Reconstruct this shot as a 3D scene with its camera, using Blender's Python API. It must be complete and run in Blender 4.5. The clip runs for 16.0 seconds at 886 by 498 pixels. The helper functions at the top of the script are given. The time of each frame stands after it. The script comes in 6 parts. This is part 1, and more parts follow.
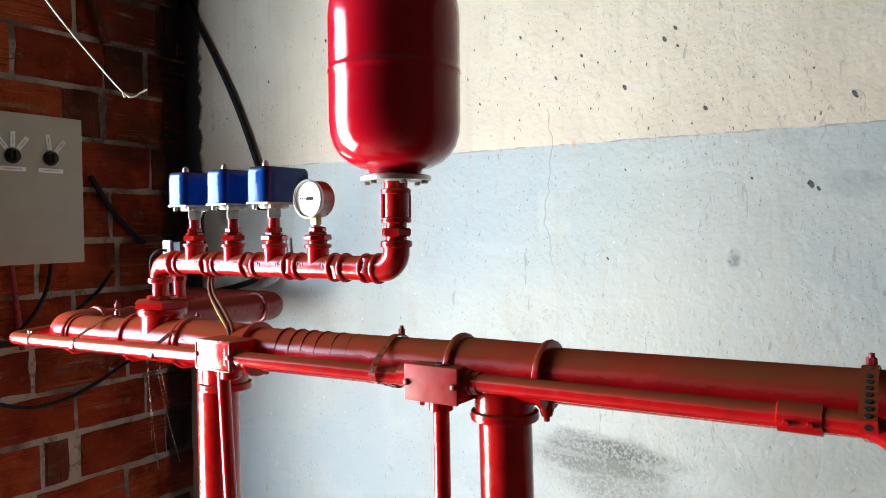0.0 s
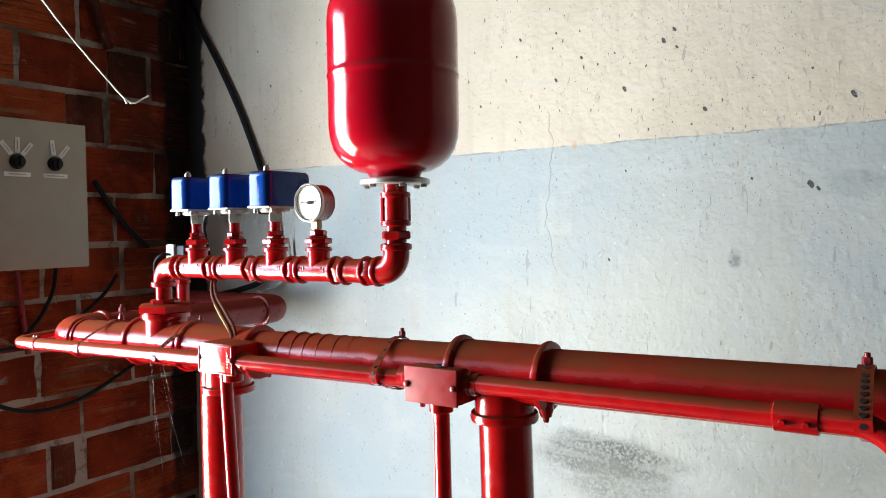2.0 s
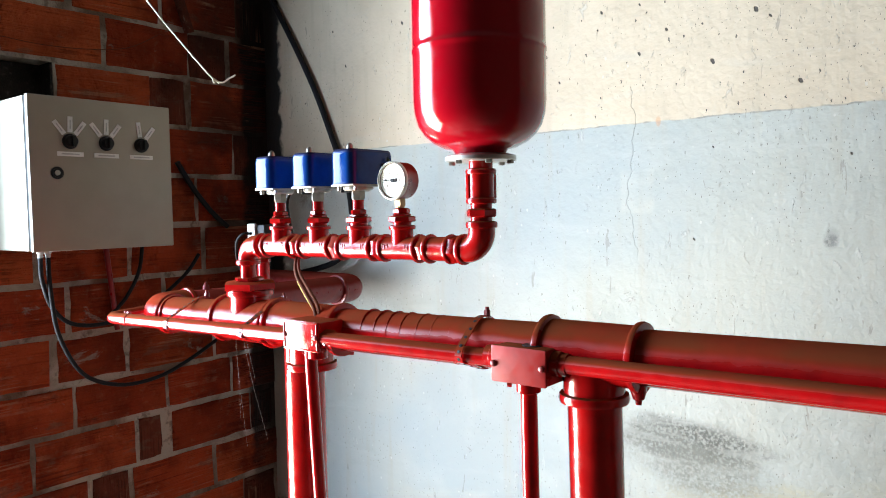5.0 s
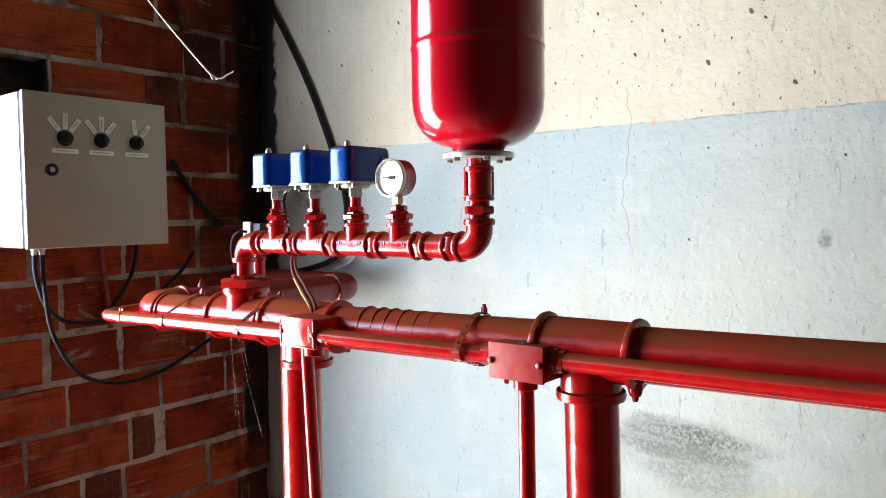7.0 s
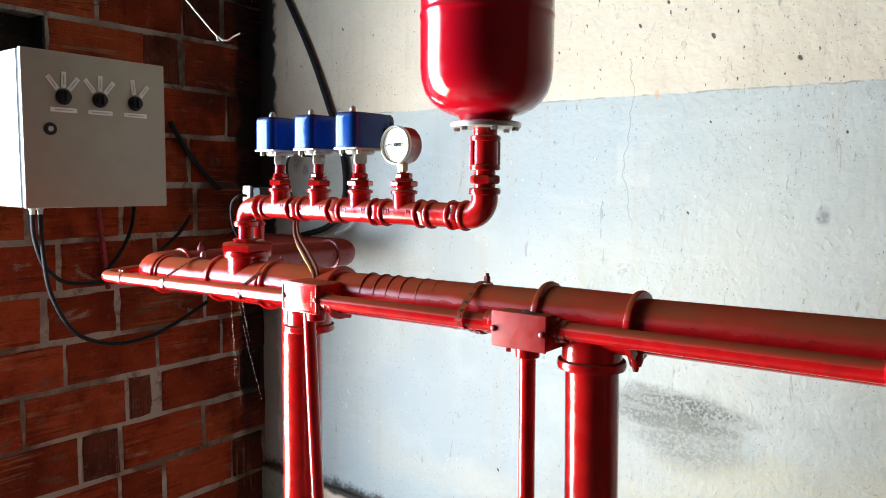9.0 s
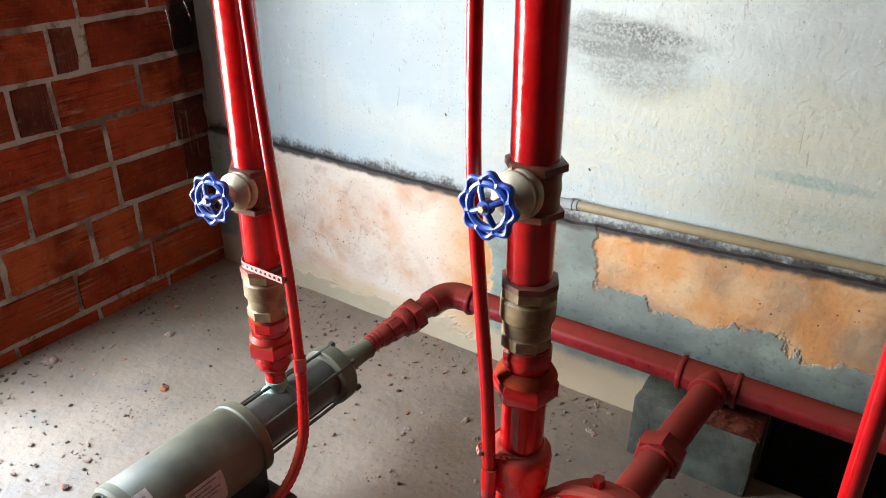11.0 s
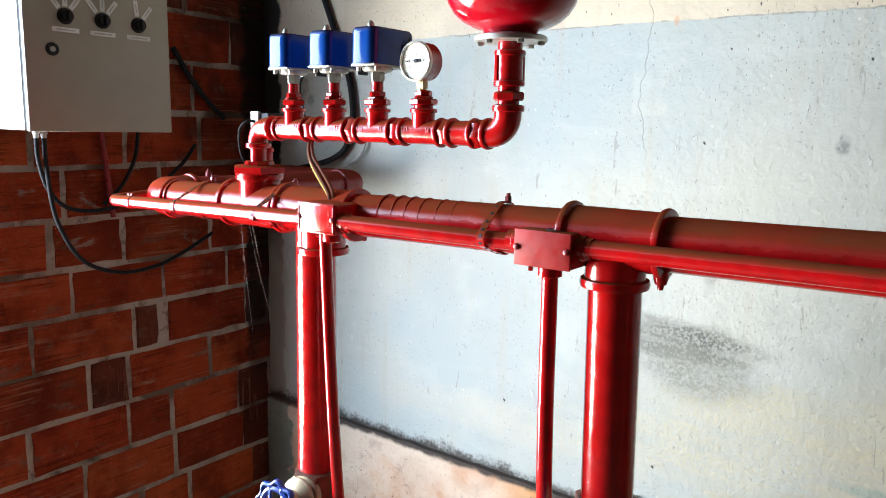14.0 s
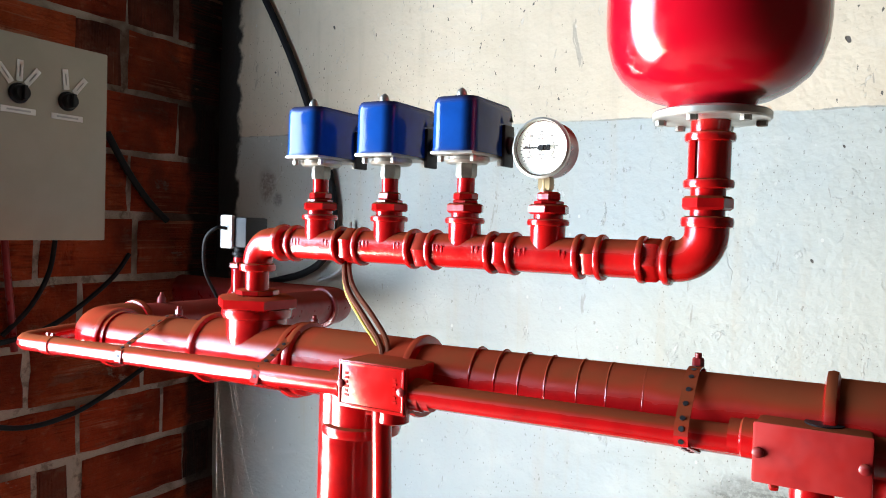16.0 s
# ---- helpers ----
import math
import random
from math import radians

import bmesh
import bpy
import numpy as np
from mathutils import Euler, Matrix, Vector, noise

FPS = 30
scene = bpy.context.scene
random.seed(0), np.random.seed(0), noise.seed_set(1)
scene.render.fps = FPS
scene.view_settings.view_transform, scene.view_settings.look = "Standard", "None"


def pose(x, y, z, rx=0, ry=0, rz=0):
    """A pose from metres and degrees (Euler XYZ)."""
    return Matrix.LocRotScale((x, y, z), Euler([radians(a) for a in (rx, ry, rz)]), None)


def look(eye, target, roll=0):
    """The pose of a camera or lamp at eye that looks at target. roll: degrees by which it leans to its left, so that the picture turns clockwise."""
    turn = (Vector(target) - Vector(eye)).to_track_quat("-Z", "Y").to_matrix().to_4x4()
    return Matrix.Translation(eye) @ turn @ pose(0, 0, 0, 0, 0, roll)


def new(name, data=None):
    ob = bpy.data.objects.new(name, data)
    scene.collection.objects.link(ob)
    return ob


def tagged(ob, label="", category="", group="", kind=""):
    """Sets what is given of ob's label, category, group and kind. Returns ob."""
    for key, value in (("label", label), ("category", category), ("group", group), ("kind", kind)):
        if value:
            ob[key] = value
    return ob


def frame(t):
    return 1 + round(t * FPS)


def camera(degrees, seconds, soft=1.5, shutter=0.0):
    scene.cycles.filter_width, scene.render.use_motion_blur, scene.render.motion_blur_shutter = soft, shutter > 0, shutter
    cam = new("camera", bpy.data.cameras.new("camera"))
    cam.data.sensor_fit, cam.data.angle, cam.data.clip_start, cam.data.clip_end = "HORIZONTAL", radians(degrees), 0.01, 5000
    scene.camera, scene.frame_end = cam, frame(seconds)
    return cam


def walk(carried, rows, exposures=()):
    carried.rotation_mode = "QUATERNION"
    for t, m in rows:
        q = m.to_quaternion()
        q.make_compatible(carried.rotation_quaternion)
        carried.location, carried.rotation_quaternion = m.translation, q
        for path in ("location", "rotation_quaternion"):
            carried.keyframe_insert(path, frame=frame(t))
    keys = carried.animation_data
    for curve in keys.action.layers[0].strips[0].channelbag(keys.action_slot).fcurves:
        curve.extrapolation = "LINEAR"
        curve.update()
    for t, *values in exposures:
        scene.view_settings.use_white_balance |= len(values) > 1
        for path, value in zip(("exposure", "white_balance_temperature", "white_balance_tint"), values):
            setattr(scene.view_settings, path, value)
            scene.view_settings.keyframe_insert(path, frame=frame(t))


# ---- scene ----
cam = camera(61.5, 16.0, soft=1.0)
PATH = [
    (0, (0.170, 0.104, 1.652), (-0.924, 1.778, 1.594), -0.6),
    (0.5, (0.184, 0.106, 1.652), (-0.881, 1.798, 1.588), -0.6),
    (1, (0.188, 0.109, 1.655), (-0.855, 1.815, 1.594), -0.7),
    (1.5, (0.188, 0.109, 1.655), (-0.853, 1.816, 1.598), -0.9),
    (2, (0.182, 0.102, 1.654), (-0.923, 1.768, 1.600), -1.0),
    (2.5, (0.155, 0.083, 1.666), (-1.054, 1.675, 1.611), -1.3),
    (3, (0.130, 0.080, 1.668), (-1.154, 1.612, 1.611), -1.5),
    (3.5, (0.134, 0.082, 1.665), (-1.166, 1.602, 1.604), -1.4),
    (4, (0.137, 0.088, 1.660), (-1.149, 1.618, 1.586), -1.3),
    (4.5, (0.141, 0.099, 1.650), (-1.122, 1.647, 1.559), -1.2),
    (5, (0.144, 0.097, 1.648), (-1.101, 1.660, 1.548), -1.1),
    (7.5, (0.139, 0.085, 1.639), (-1.082, 1.667, 1.551), -0.5),
    (8, (0.145, 0.079, 1.642), (-1.064, 1.670, 1.563), -0.1),
    (8.5, (0.142, 0.078, 1.644), (-1.070, 1.666, 1.555), 0.2),
    (9, (0.127, 0.072, 1.641), (-1.081, 1.656, 1.461), 0.5),
    (9.5, (0.100, 0.084, 1.572), (-1.079, 1.668, 1.254), 0.7),
    (10, (0.104, 0.086, 1.529), (-1.026, 1.661, 1.036), 0.3),
    (10.2, (0.110, 0.084, 1.522), (-0.993, 1.649, 0.946), 0.3),
    (11, (0.131, 0.076, 1.435), (-0.842, 1.571, 0.528), 0.7),
    (11.7, (0.138, 0.068, 1.344), (-0.761, 1.508, 0.271), 1.2),
    (12.3, (0.131, 0.058, 1.341), (-0.813, 1.515, 0.347), 1.2),
    (12.5, (0.126, 0.054, 1.360), (-0.857, 1.532, 0.438), 1.1),
    (13, (0.113, 0.063, 1.442), (-0.953, 1.604, 0.743), 1.1),
    (13.5, (0.086, 0.070, 1.555), (-1.045, 1.648, 1.072), 1.3),
    (14, (0.088, 0.057, 1.596), (-1.097, 1.635, 1.272), 1.2),
    (14.5, (0.065, 0.067, 1.603), (-1.130, 1.655, 1.380), 1.4),
    (15, (-0.087, 0.101, 1.611), (-1.227, 1.738, 1.463), 1.7),
    (15.5, (-0.295, 0.132, 1.618), (-1.357, 1.823, 1.522), 1.7),
    (16, (-0.399, 0.289, 1.613), (-1.403, 2.018, 1.556), 1.7),
]
EXPOSURES = [(0, -0.18), (1.5, -0.20), (2.5, -0.24), (3.5, -0.58), (4.3, -0.13), (9, -0.08), (10, -0.06), (12.5, 0.06), (13, -0.10), (14, -0.10), (15, -0.05), (16, -0.14)]
walk(cam, [(t, look(eye, target, roll)) for t, eye, target, roll in PATH], EXPOSURES)

# ---- world, sky and the daylight that enters by the doorway ----
world = bpy.data.worlds.new("sky")
scene.world = world
world.use_nodes = True
wn = world.node_tree.nodes
sky = wn.new("ShaderNodeTexSky")
sky.sky_type, sky.sun_disc = 'NISHITA', False
sky.sun_elevation, sky.sun_rotation = radians(50), radians(60)
world.node_tree.links.new(sky.outputs[0], wn["Background"].inputs[0])
wn["Background"].inputs[1].default_value = 0.12

# main levels and planes of the room
XW, YN, XE, YS, CEIL = -2.115, 1.89, 2.3, -2.4, 2.85
DOOR_A, DOOR_B, DOOR_H, SILL = -0.22, 0.79, 2.50, 0.22      # wide opening in the brick wall, along y


def area_lamp(name, place, target, width, height, power, colour):
    data = bpy.data.lights.new(name, 'AREA')
    data.shape, data.size, data.size_y, data.energy, data.color = 'RECTANGLE', width, height, power, colour
    ob = new(name, data)
    ob.matrix_world = look(place, target)
    return ob


area_lamp("doorway_daylight", (XW - 0.1, (DOOR_A + DOOR_B) / 2, (SILL + DOOR_H) / 2), (0, (DOOR_A + DOOR_B) / 2, 1.15),
          DOOR_B - DOOR_A - 0.02, DOOR_H - SILL - 0.02, 288, (0.605, 0.785, 1.0))
# added warm fill lamp, no source seen, aimed up through the opening's lower half
warm_fill = area_lamp("sunlit_ground_light", (XW - 0.08, (DOOR_A + DOOR_B) / 2, 0.85), (0.9, 1.5, 2.1), DOOR_B - DOOR_A - 0.06, 0.9, 40, (1.0, 0.78, 0.50))
warm_fill.data.spread = radians(110)


# ---- materials ----
class Mat:
    """A small builder of node materials."""

    def __init__(self, name, rough=0.5, metal=0.0):
        self.m = bpy.data.materials.new(name)
        self.m.use_nodes = True
        self.nt = self.m.node_tree
        self.b = self.nt.nodes["Principled BSDF"]
        self.b.inputs["Roughness"].default_value, self.b.inputs["Metallic"].default_value = rough, metal
        self.geo = self.nt.nodes.new("ShaderNodeNewGeometry")
        self.tex = self.nt.nodes.new("ShaderNodeTexCoord")
        self.pos, self.obj = self.geo.outputs["Position"], self.tex.outputs["Object"]

    def put(self, socket, value):
        if isinstance(value, bpy.types.NodeSocket):
            self.nt.links.new(value, socket)
        else:
            socket.default_value = (*value, 1.0) if isinstance(value, tuple) and len(value) == 3 and len(socket.default_value) == 4 else value

    def add(self, kind, *values, **props):
        n = self.nt.nodes.new(kind)
        for key, value in props.items():
            if key == "operation":
                n.operation = value
        for i, v in enumerate(values):
            if v is not None:
                self.put(n.inputs[i], v)
        return n

    def math(self, op, a, b=0.0, c=None):
        return self.add("ShaderNodeMath", a, b, c, operation=op).outputs[0]

    def noise(self, scale, detail=4.0, vec=None, rough=0.55, warp=0.0):
        n = self.nt.nodes.new("ShaderNodeTexNoise")
        self.put(n.inputs["Vector"], vec or self.pos)
        n.inputs["Scale"].default_value, n.inputs["Detail"].default_value = scale, detail
        n.inputs["Roughness"].default_value, n.inputs["Distortion"].default_value = rough, warp
        return n.outputs["Fac"]

    def cells(self, scale, vec=None, feature='F1'):
        n = self.nt.nodes.new("ShaderNodeTexVoronoi")
        n.feature = feature
        self.put(n.inputs["Vector"], vec or self.pos)
        n.inputs["Scale"].default_value = scale
        return n.outputs["Distance"]

    def flecks(self, scale, vec):
        """Distance to scattered points in the wall's own plane."""
        split, join = self.nt.nodes.new("ShaderNodeSeparateXYZ"), self.nt.nodes.new("ShaderNodeCombineXYZ")
        self.put(split.inputs[0], vec)
        self.put(join.inputs[0], split.outputs[0])
        self.put(join.inputs[1], split.outputs[2])
        n = self.nt.nodes.new("ShaderNodeTexVoronoi")
        n.voronoi_dimensions = '2D'
        self.put(n.inputs["Vector"], join.outputs[0])
        n.inputs["Scale"].default_value = scale
        return n.outputs["Distance"]

    def step(self, v, a, b):
        n = self.nt.nodes.new("ShaderNodeMapRange")
        n.interpolation_type = 'SMOOTHSTEP'
        for i, w in enumerate((v, a, b, 0.0, 1.0)):
            self.put(n.inputs[i], w)
        return n.outputs[0]

    def mix(self, f, a, b):
        n = self.nt.nodes.new("ShaderNodeMix")
        n.data_type = 'RGBA'
        self.put(n.inputs[0], f), self.put(n.inputs[6], a), self.put(n.inputs[7], b)
        return n.outputs[2]

    def axes(self, vec=None):
        return self.add("ShaderNodeSeparateXYZ", vec or self.pos).outputs

    def stretch(self, scale, vec=None):
        n = self.nt.nodes.new("ShaderNodeMapping")
        self.put(n.inputs[0], vec or self.pos)
        n.inputs["Scale"].default_value = scale
        return n.outputs[0]

    def random(self):
        return self.nt.nodes.new("ShaderNodeObjectInfo").outputs["Random"]

    def done(self, colour=None, rough=None, bump=None, depth=0.002, strength=0.5):
        if colour is not None:
            self.put(self.b.inputs["Base Color"], colour)
        if rough is not None:
            self.put(self.b.inputs["Roughness"], rough)
        if bump is not None:
            n = self.nt.nodes.new("ShaderNodeBump")
            n.inputs["Strength"].default_value, n.inputs["Distance"].default_value = strength, depth
            self.put(n.inputs["Height"], bump)
            self.nt.links.new(n.outputs[0], self.b.inputs["Normal"])
        return self.m


def red_paint(name, base, dark, dust, gloss, lumps=0.0006, shine=0.5, dirt=(0.135, 0.034, 0.013)):
    """Brushed enamel with settled dust on what faces up."""
    k = Mat(name)
    up = k.axes(k.geo.outputs["Normal"])[2]
    grime = k.noise(9, 5)
    f = k.math('MULTIPLY', k.step(up, 0.10, 0.72), k.math('ADD', k.math('MULTIPLY', k.step(grime, 0.3, 0.6), 0.25), 0.75))
    f = k.math('MULTIPLY', f, dust)
    col = k.mix(k.step(k.noise(30, 4), 0.35, 0.75), base, dark)
    col = k.mix(f, col, dirt)
    rough = k.math('ADD', k.math('MULTIPLY', f, 0.7), k.math('MULTIPLY', k.noise(45, 3), gloss))
    k.put(k.b.inputs["Specular IOR Level"], k.math('MULTIPLY', k.step(f, 0.7, 0.05), shine))
    return k.done(col, rough, k.noise(55, 3, warp=0.4), lumps, 0.5)


RED = red_paint("red_enamel", (0.37, 0.004, 0.005), (0.26, 0.003, 0.004), 0.95, 0.32)
RED_WET = red_paint("thick_red_enamel", (0.38, 0.005, 0.005), (0.27, 0.003, 0.004), 0.85, 0.36, 0.0012)
RED_BOX = red_paint("dusted_red_box", (0.30, 0.014, 0.012), (0.22, 0.010, 0.010), 0.95, 0.9, 0.0004, 0.25)
RED_LID = red_paint("smooth_red_lid", (0.37, 0.006, 0.006), (0.33, 0.005, 0.005), 0.9, 0.32, 0.0002)
RED_DULL = red_paint("dusty_red_enamel", (0.22, 0.006, 0.008), (0.14, 0.005, 0.006), 0.85, 0.75, dirt=(0.150, 0.031, 0.020))
RED_CAST = red_paint("red_cast_iron_paint", (0.52, 0.020, 0.014), (0.40, 0.013, 0.010), 0.8, 0.65, 0.0015, dirt=(0.30, 0.075, 0.052))
TANK_RED = red_paint("tank_powder_coat", (0.36, 0.002, 0.010), (0.33, 0.002, 0.009), 0.3, 0.30, 0.0001)


def plain(name, colour, rough, metal=0.0, vary=0.25, scale=40, bump=0.0004, shine=0.5):
    """A painted, plastic or metal surface with faint mottling."""
    k = Mat(name, rough, metal)
    k.b.inputs["Specular IOR Level"].default_value = shine
    dark = tuple(c * (1 - vary) for c in colour)
    col = k.mix(k.step(k.noise(scale, 5), 0.3, 0.7), colour, dark)
    return k.done(col, k.math('ADD', k.math('MULTIPLY', k.noise(scale * 1.7, 3), 0.2), rough - 0.1), k.noise(scale * 3, 3), bump, 0.4)


BLUE = red_paint("blue_switch_enamel", (0.005, 0.045, 0.22), (0.004, 0.034, 0.17), 1.0, 0.22, 0.0003, 0.25, (0.030, 0.022, 0.018))
BLUE_WHEEL = plain("blue_wheel_enamel", (0.003, 0.036, 0.25), 0.40, 0, 0.35, 60)
BLACK = plain("black_plastic", (0.009, 0.009, 0.010), 0.5, shine=0.25)
CABLE = plain("black_cable_sheath", (0.007, 0.007, 0.008), 0.6, shine=0.2)
ZINC = plain("zinc_steel", (0.38, 0.36, 0.32), 0.42, 0.9, 0.4)
STEEL = plain("flange_steel", (0.55, 0.54, 0.50), 0.42, 0.8)
WORN_BRASS = plain("worn_brass_casting", (0.27, 0.185, 0.095), 0.55, 0.4, 0.6, 22, 0.001)
BRASS = plain("brass_fitting", (0.50, 0.38, 0.20), 0.45, 0.65, 0.5, 25)
BRONZE = plain("aged_bronze_casting", (0.42, 0.335, 0.205), 0.6, 0.25, 0.45, 30, 0.001)
CABINET = plain("beige_cabinet_enamel", (0.30, 0.272, 0.208), 0.38, 0, 0.07, 15, 0.0002)
WHITE = plain("white_label", (0.75, 0.74, 0.70), 0.6, 0, 0.1)
DIAL = plain("white_dial", (0.80, 0.78, 0.70), 0.35, 0, 0.06)
GREY_INK = plain("grey_dial_ink", (0.16, 0.15, 0.14), 0.6)
GREY_PLASTIC = plain("grey_plastic", (0.45, 0.45, 0.43), 0.5)
PUMP_GREEN = plain("grey_green_motor_paint", (0.088, 0.078, 0.043), 0.58, 0, 0.55, 9, 0.0010, 0.35)
PUMP_MINT = plain("mint_green_paint", (0.18, 0.34, 0.25), 0.5, 0, 0.25, 20)
PUMP_DARK = plain("dark_pump_casing", (0.055, 0.048, 0.034), 0.5, 0.1, 0.5, 20)
TAN_WIRE = plain("brown_wire", (0.13, 0.035, 0.014), 0.8, shine=0.2)
YELLOW_WIRE = plain("yellow_wire", (0.60, 0.45, 0.05), 0.5)
WHITE_WIRE = plain("white_wire", (0.70, 0.62, 0.50), 0.5)
BROWN_PIPE = plain("tan_plastic_pipe", (0.30, 0.22, 0.115), 0.45, 0, 0.25, 12)
RUSTY = plain("red_spattered_bronze", (0.17, 0.045, 0.020), 0.45, 0.2, 0.75, 18, 0.0015)
LABEL_INK = plain("faded_print", (0.30, 0.19, 0.16), 0.6, 0, 0.4, 90)
LABEL_CREAM = plain("stained_cream_label", (0.60, 0.50, 0.43), 0.6, 0, 0.25, 60)
PINK_BAND = plain("faded_red_band", (0.48, 0.14, 0.115), 0.6, 0, 0.35, 50)
WEB = plain("dusty_web", (0.42, 0.36, 0.32), 0.9)


def glass_mat():
    k = Mat("gauge_glass", 0.04)
    k.b.inputs["Transmission Weight"].default_value, k.b.inputs["IOR"].default_value = 1.0, 1.45
    return k.done((0.95, 0.95, 0.93))


GLASS = glass_mat()


def plaster_north():
    """Old lime plaster: beige over a pale blue dado, chipped, cracked and stained, near-black in one corner."""
    k = Mat("painted_old_plaster", 0.75)
    x, y, z = k.axes()
    mid, fine, wide = k.noise(6, 6), k.noise(60, 5), k.noise(1.7, 4)
    beige = k.mix(k.step(mid, 0.35, 0.7), (0.60, 0.50, 0.365), (0.54, 0.445, 0.32))
    blue = k.mix(k.step(wide, 0.35, 0.65), (0.35, 0.38, 0.365), (0.415, 0.415, 0.36))
    blue = k.mix(k.math('MULTIPLY', k.step(mid, 0.5, 0.75), 0.5), blue, (0.46, 0.47, 0.43))
    # the dado's brushed edge
    edge = k.math('ADD', z, k.math('MULTIPLY', k.math('SUBTRACT', k.noise(22, 3), 0.5), 0.010))
    col = k.mix(k.step(edge, 1.8595, 1.8635), blue, beige)
    line = k.step(k.math('ABSOLUTE', k.math('SUBTRACT', edge, 1.8615)), 0.0028, 0.0010)
    col = k.mix(k.math('MULTIPLY', line, k.step(k.noise(14, 4), 0.40, 0.60)), col, (0.27, 0.26, 0.22))
    col = k.mix(k.math('MULTIPLY', k.step(fine, 0.55, 0.8), 0.22), col, (0.36, 0.35, 0.31))
    # runs of dirt down the wall
    runs = k.noise(1, 4, k.stretch((26, 1, 2.0)))
    col = k.mix(k.math('MULTIPLY', k.step(runs, 0.50, 0.75), 0.30), col, (0.38, 0.32, 0.23))
    clouds = k.noise(2.6, 6, k.stretch((1.0, 1, 1.5)), 0.65, 0.8)
    col = k.mix(k.math('MULTIPLY', k.math('MULTIPLY', k.step(clouds, 0.50, 0.72), k.step(z, 1.95, 1.75)), 0.45), col, (0.30, 0.31, 0.27))
    trowel = k.noise(1, 5, k.stretch((3.5, 1, 16)), 0.6, 0.5)
    col = k.mix(k.math('MULTIPLY', k.step(trowel, 0.55, 0.75), 0.22), col, (0.52, 0.52, 0.48))
    # chips and pits
    slant = k.nt.nodes.new("ShaderNodeMapping")
    k.put(slant.inputs[0], k.pos)
    slant.inputs["Rotation"].default_value, slant.inputs["Scale"].default_value = (0, 0.5, 0), (1.5, 1, 0.7)
    slant = slant.outputs[0]
    chip = k.math('LESS_THAN', k.math('ADD', k.flecks(17, slant), k.math('MULTIPLY', k.noise(150, 4), 0.42)), 0.225)
    chip = k.math('MULTIPLY', k.math('MULTIPLY', chip, k.step(k.noise(4, 4), 0.45, 0.52)), k.math('ADD', k.math('MULTIPLY', k.step(z, 1.84, 1.88), 0.6), 0.4))
    pit = k.math('LESS_THAN', k.math('ADD', k.flecks(46, slant), k.math('MULTIPLY', k.noise(320, 3), 0.30)), 0.195)
    pit = k.math('MULTIPLY', pit, k.step(k.noise(4.5, 5, warp=0.5), 0.46, 0.53))
    col = k.mix(k.math('MULTIPLY', pit, 0.85), col, (0.13, 0.115, 0.10))
    col = k.mix(chip, col, (0.10, 0.085, 0.07))
    pale = k.math('MULTIPLY', k.math('LESS_THAN', k.cells(34, k.stretch((1, 1, 0.7), k.tex.outputs["Object"])), 0.10), k.step(k.noise(7, 3), 0.5, 0.6))
    col = k.mix(k.math('MULTIPLY', pale, 0.55), col, (0.60, 0.58, 0.52))

    def blot(cx, cz, rx, rz, soft, ragged):
        dx = k.math('DIVIDE', k.math('SUBTRACT', x, cx), rx)
        dz = k.math('DIVIDE', k.math('SUBTRACT', z, cz), rz)
        r = k.math('SQRT', k.math('ADD', k.math('MULTIPLY', dx, dx), k.math('MULTIPLY', dz, dz)))
        r = k.math('ADD', r, k.math('MULTIPLY', k.math('SUBTRACT', k.noise(13, 5, k.stretch((0.6, 1, 1.3))), 0.5), ragged))
        return k.step(r, 1.0 + soft, 1.0 - soft)

    grain = k.math('MULTIPLY', k.step(k.noise(150, 4), 0.36, 0.60), k.step(k.noise(1, 5, k.stretch((5, 1, 30)), 0.6, 0.6), 0.34, 0.56))
    for cx, cz, rx, rz, amount, tone in ((-0.525, 1.070, 0.18, 0.050, 0.95, (0.10, 0.10, 0.085)), (-0.455, 0.985, 0.13, 0.070, 0.8, (0.17, 0.17, 0.14)), (-0.60, 1.04, 0.12, 0.06, 0.55, (0.20, 0.20, 0.17)),
                                         (-0.464, 1.275, 0.020, 0.05, 0.8, (0.20, 0.20, 0.18)), (-0.402, 1.28, 0.020, 0.04, 0.7, (0.22, 0.22, 0.20)),
                                         (-0.204, 1.572, 0.014, 0.022, 0.8, (0.15, 0.15, 0.14)), (0.05, 1.735, 0.05, 0.03, 0.45, (0.22, 0.24, 0.23)),
                                         (-0.10, 1.845, 0.05, 0.025, 0.5, (0.34, 0.33, 0.28)), (0.05, 0.93, 0.45, 0.10, 0.55, (0.42, 0.39, 0.27)), (-0.10, 0.80, 0.62, 0.17, 0.75, (0.47, 0.42, 0.29)), (-1.0, 0.72, 0.5, 0.06, 0.5, (0.47, 0.43, 0.33)), (0.2, 0.70, 0.55, 0.06, 0.6, (0.34, 0.32, 0.23)), (-0.02, 0.80, 0.13, 0.016, 0.8, (0.22, 0.30, 0.25)),
                                         (0.02, 0.71, 0.07, 0.018, 0.4, (0.25, 0.31, 0.27)), (-1.92, 1.72, 0.03, 0.05, 0.7, (0.15, 0.11, 0.08)),
                                         (-1.88, 1.68, 0.018, 0.02, 0.7, (0.14, 0.14, 0.13)), (-1.86, 1.60, 0.016, 0.018, 0.7, (0.14, 0.14, 0.13))):
        f = k.math('MULTIPLY', k.math('MULTIPLY', blot(cx, cz, rx, rz, 0.35, 0.9), amount), k.math('ADD', k.math('MULTIPLY', grain, 0.60), 0.40))
        col = k.mix(f, col, tone)
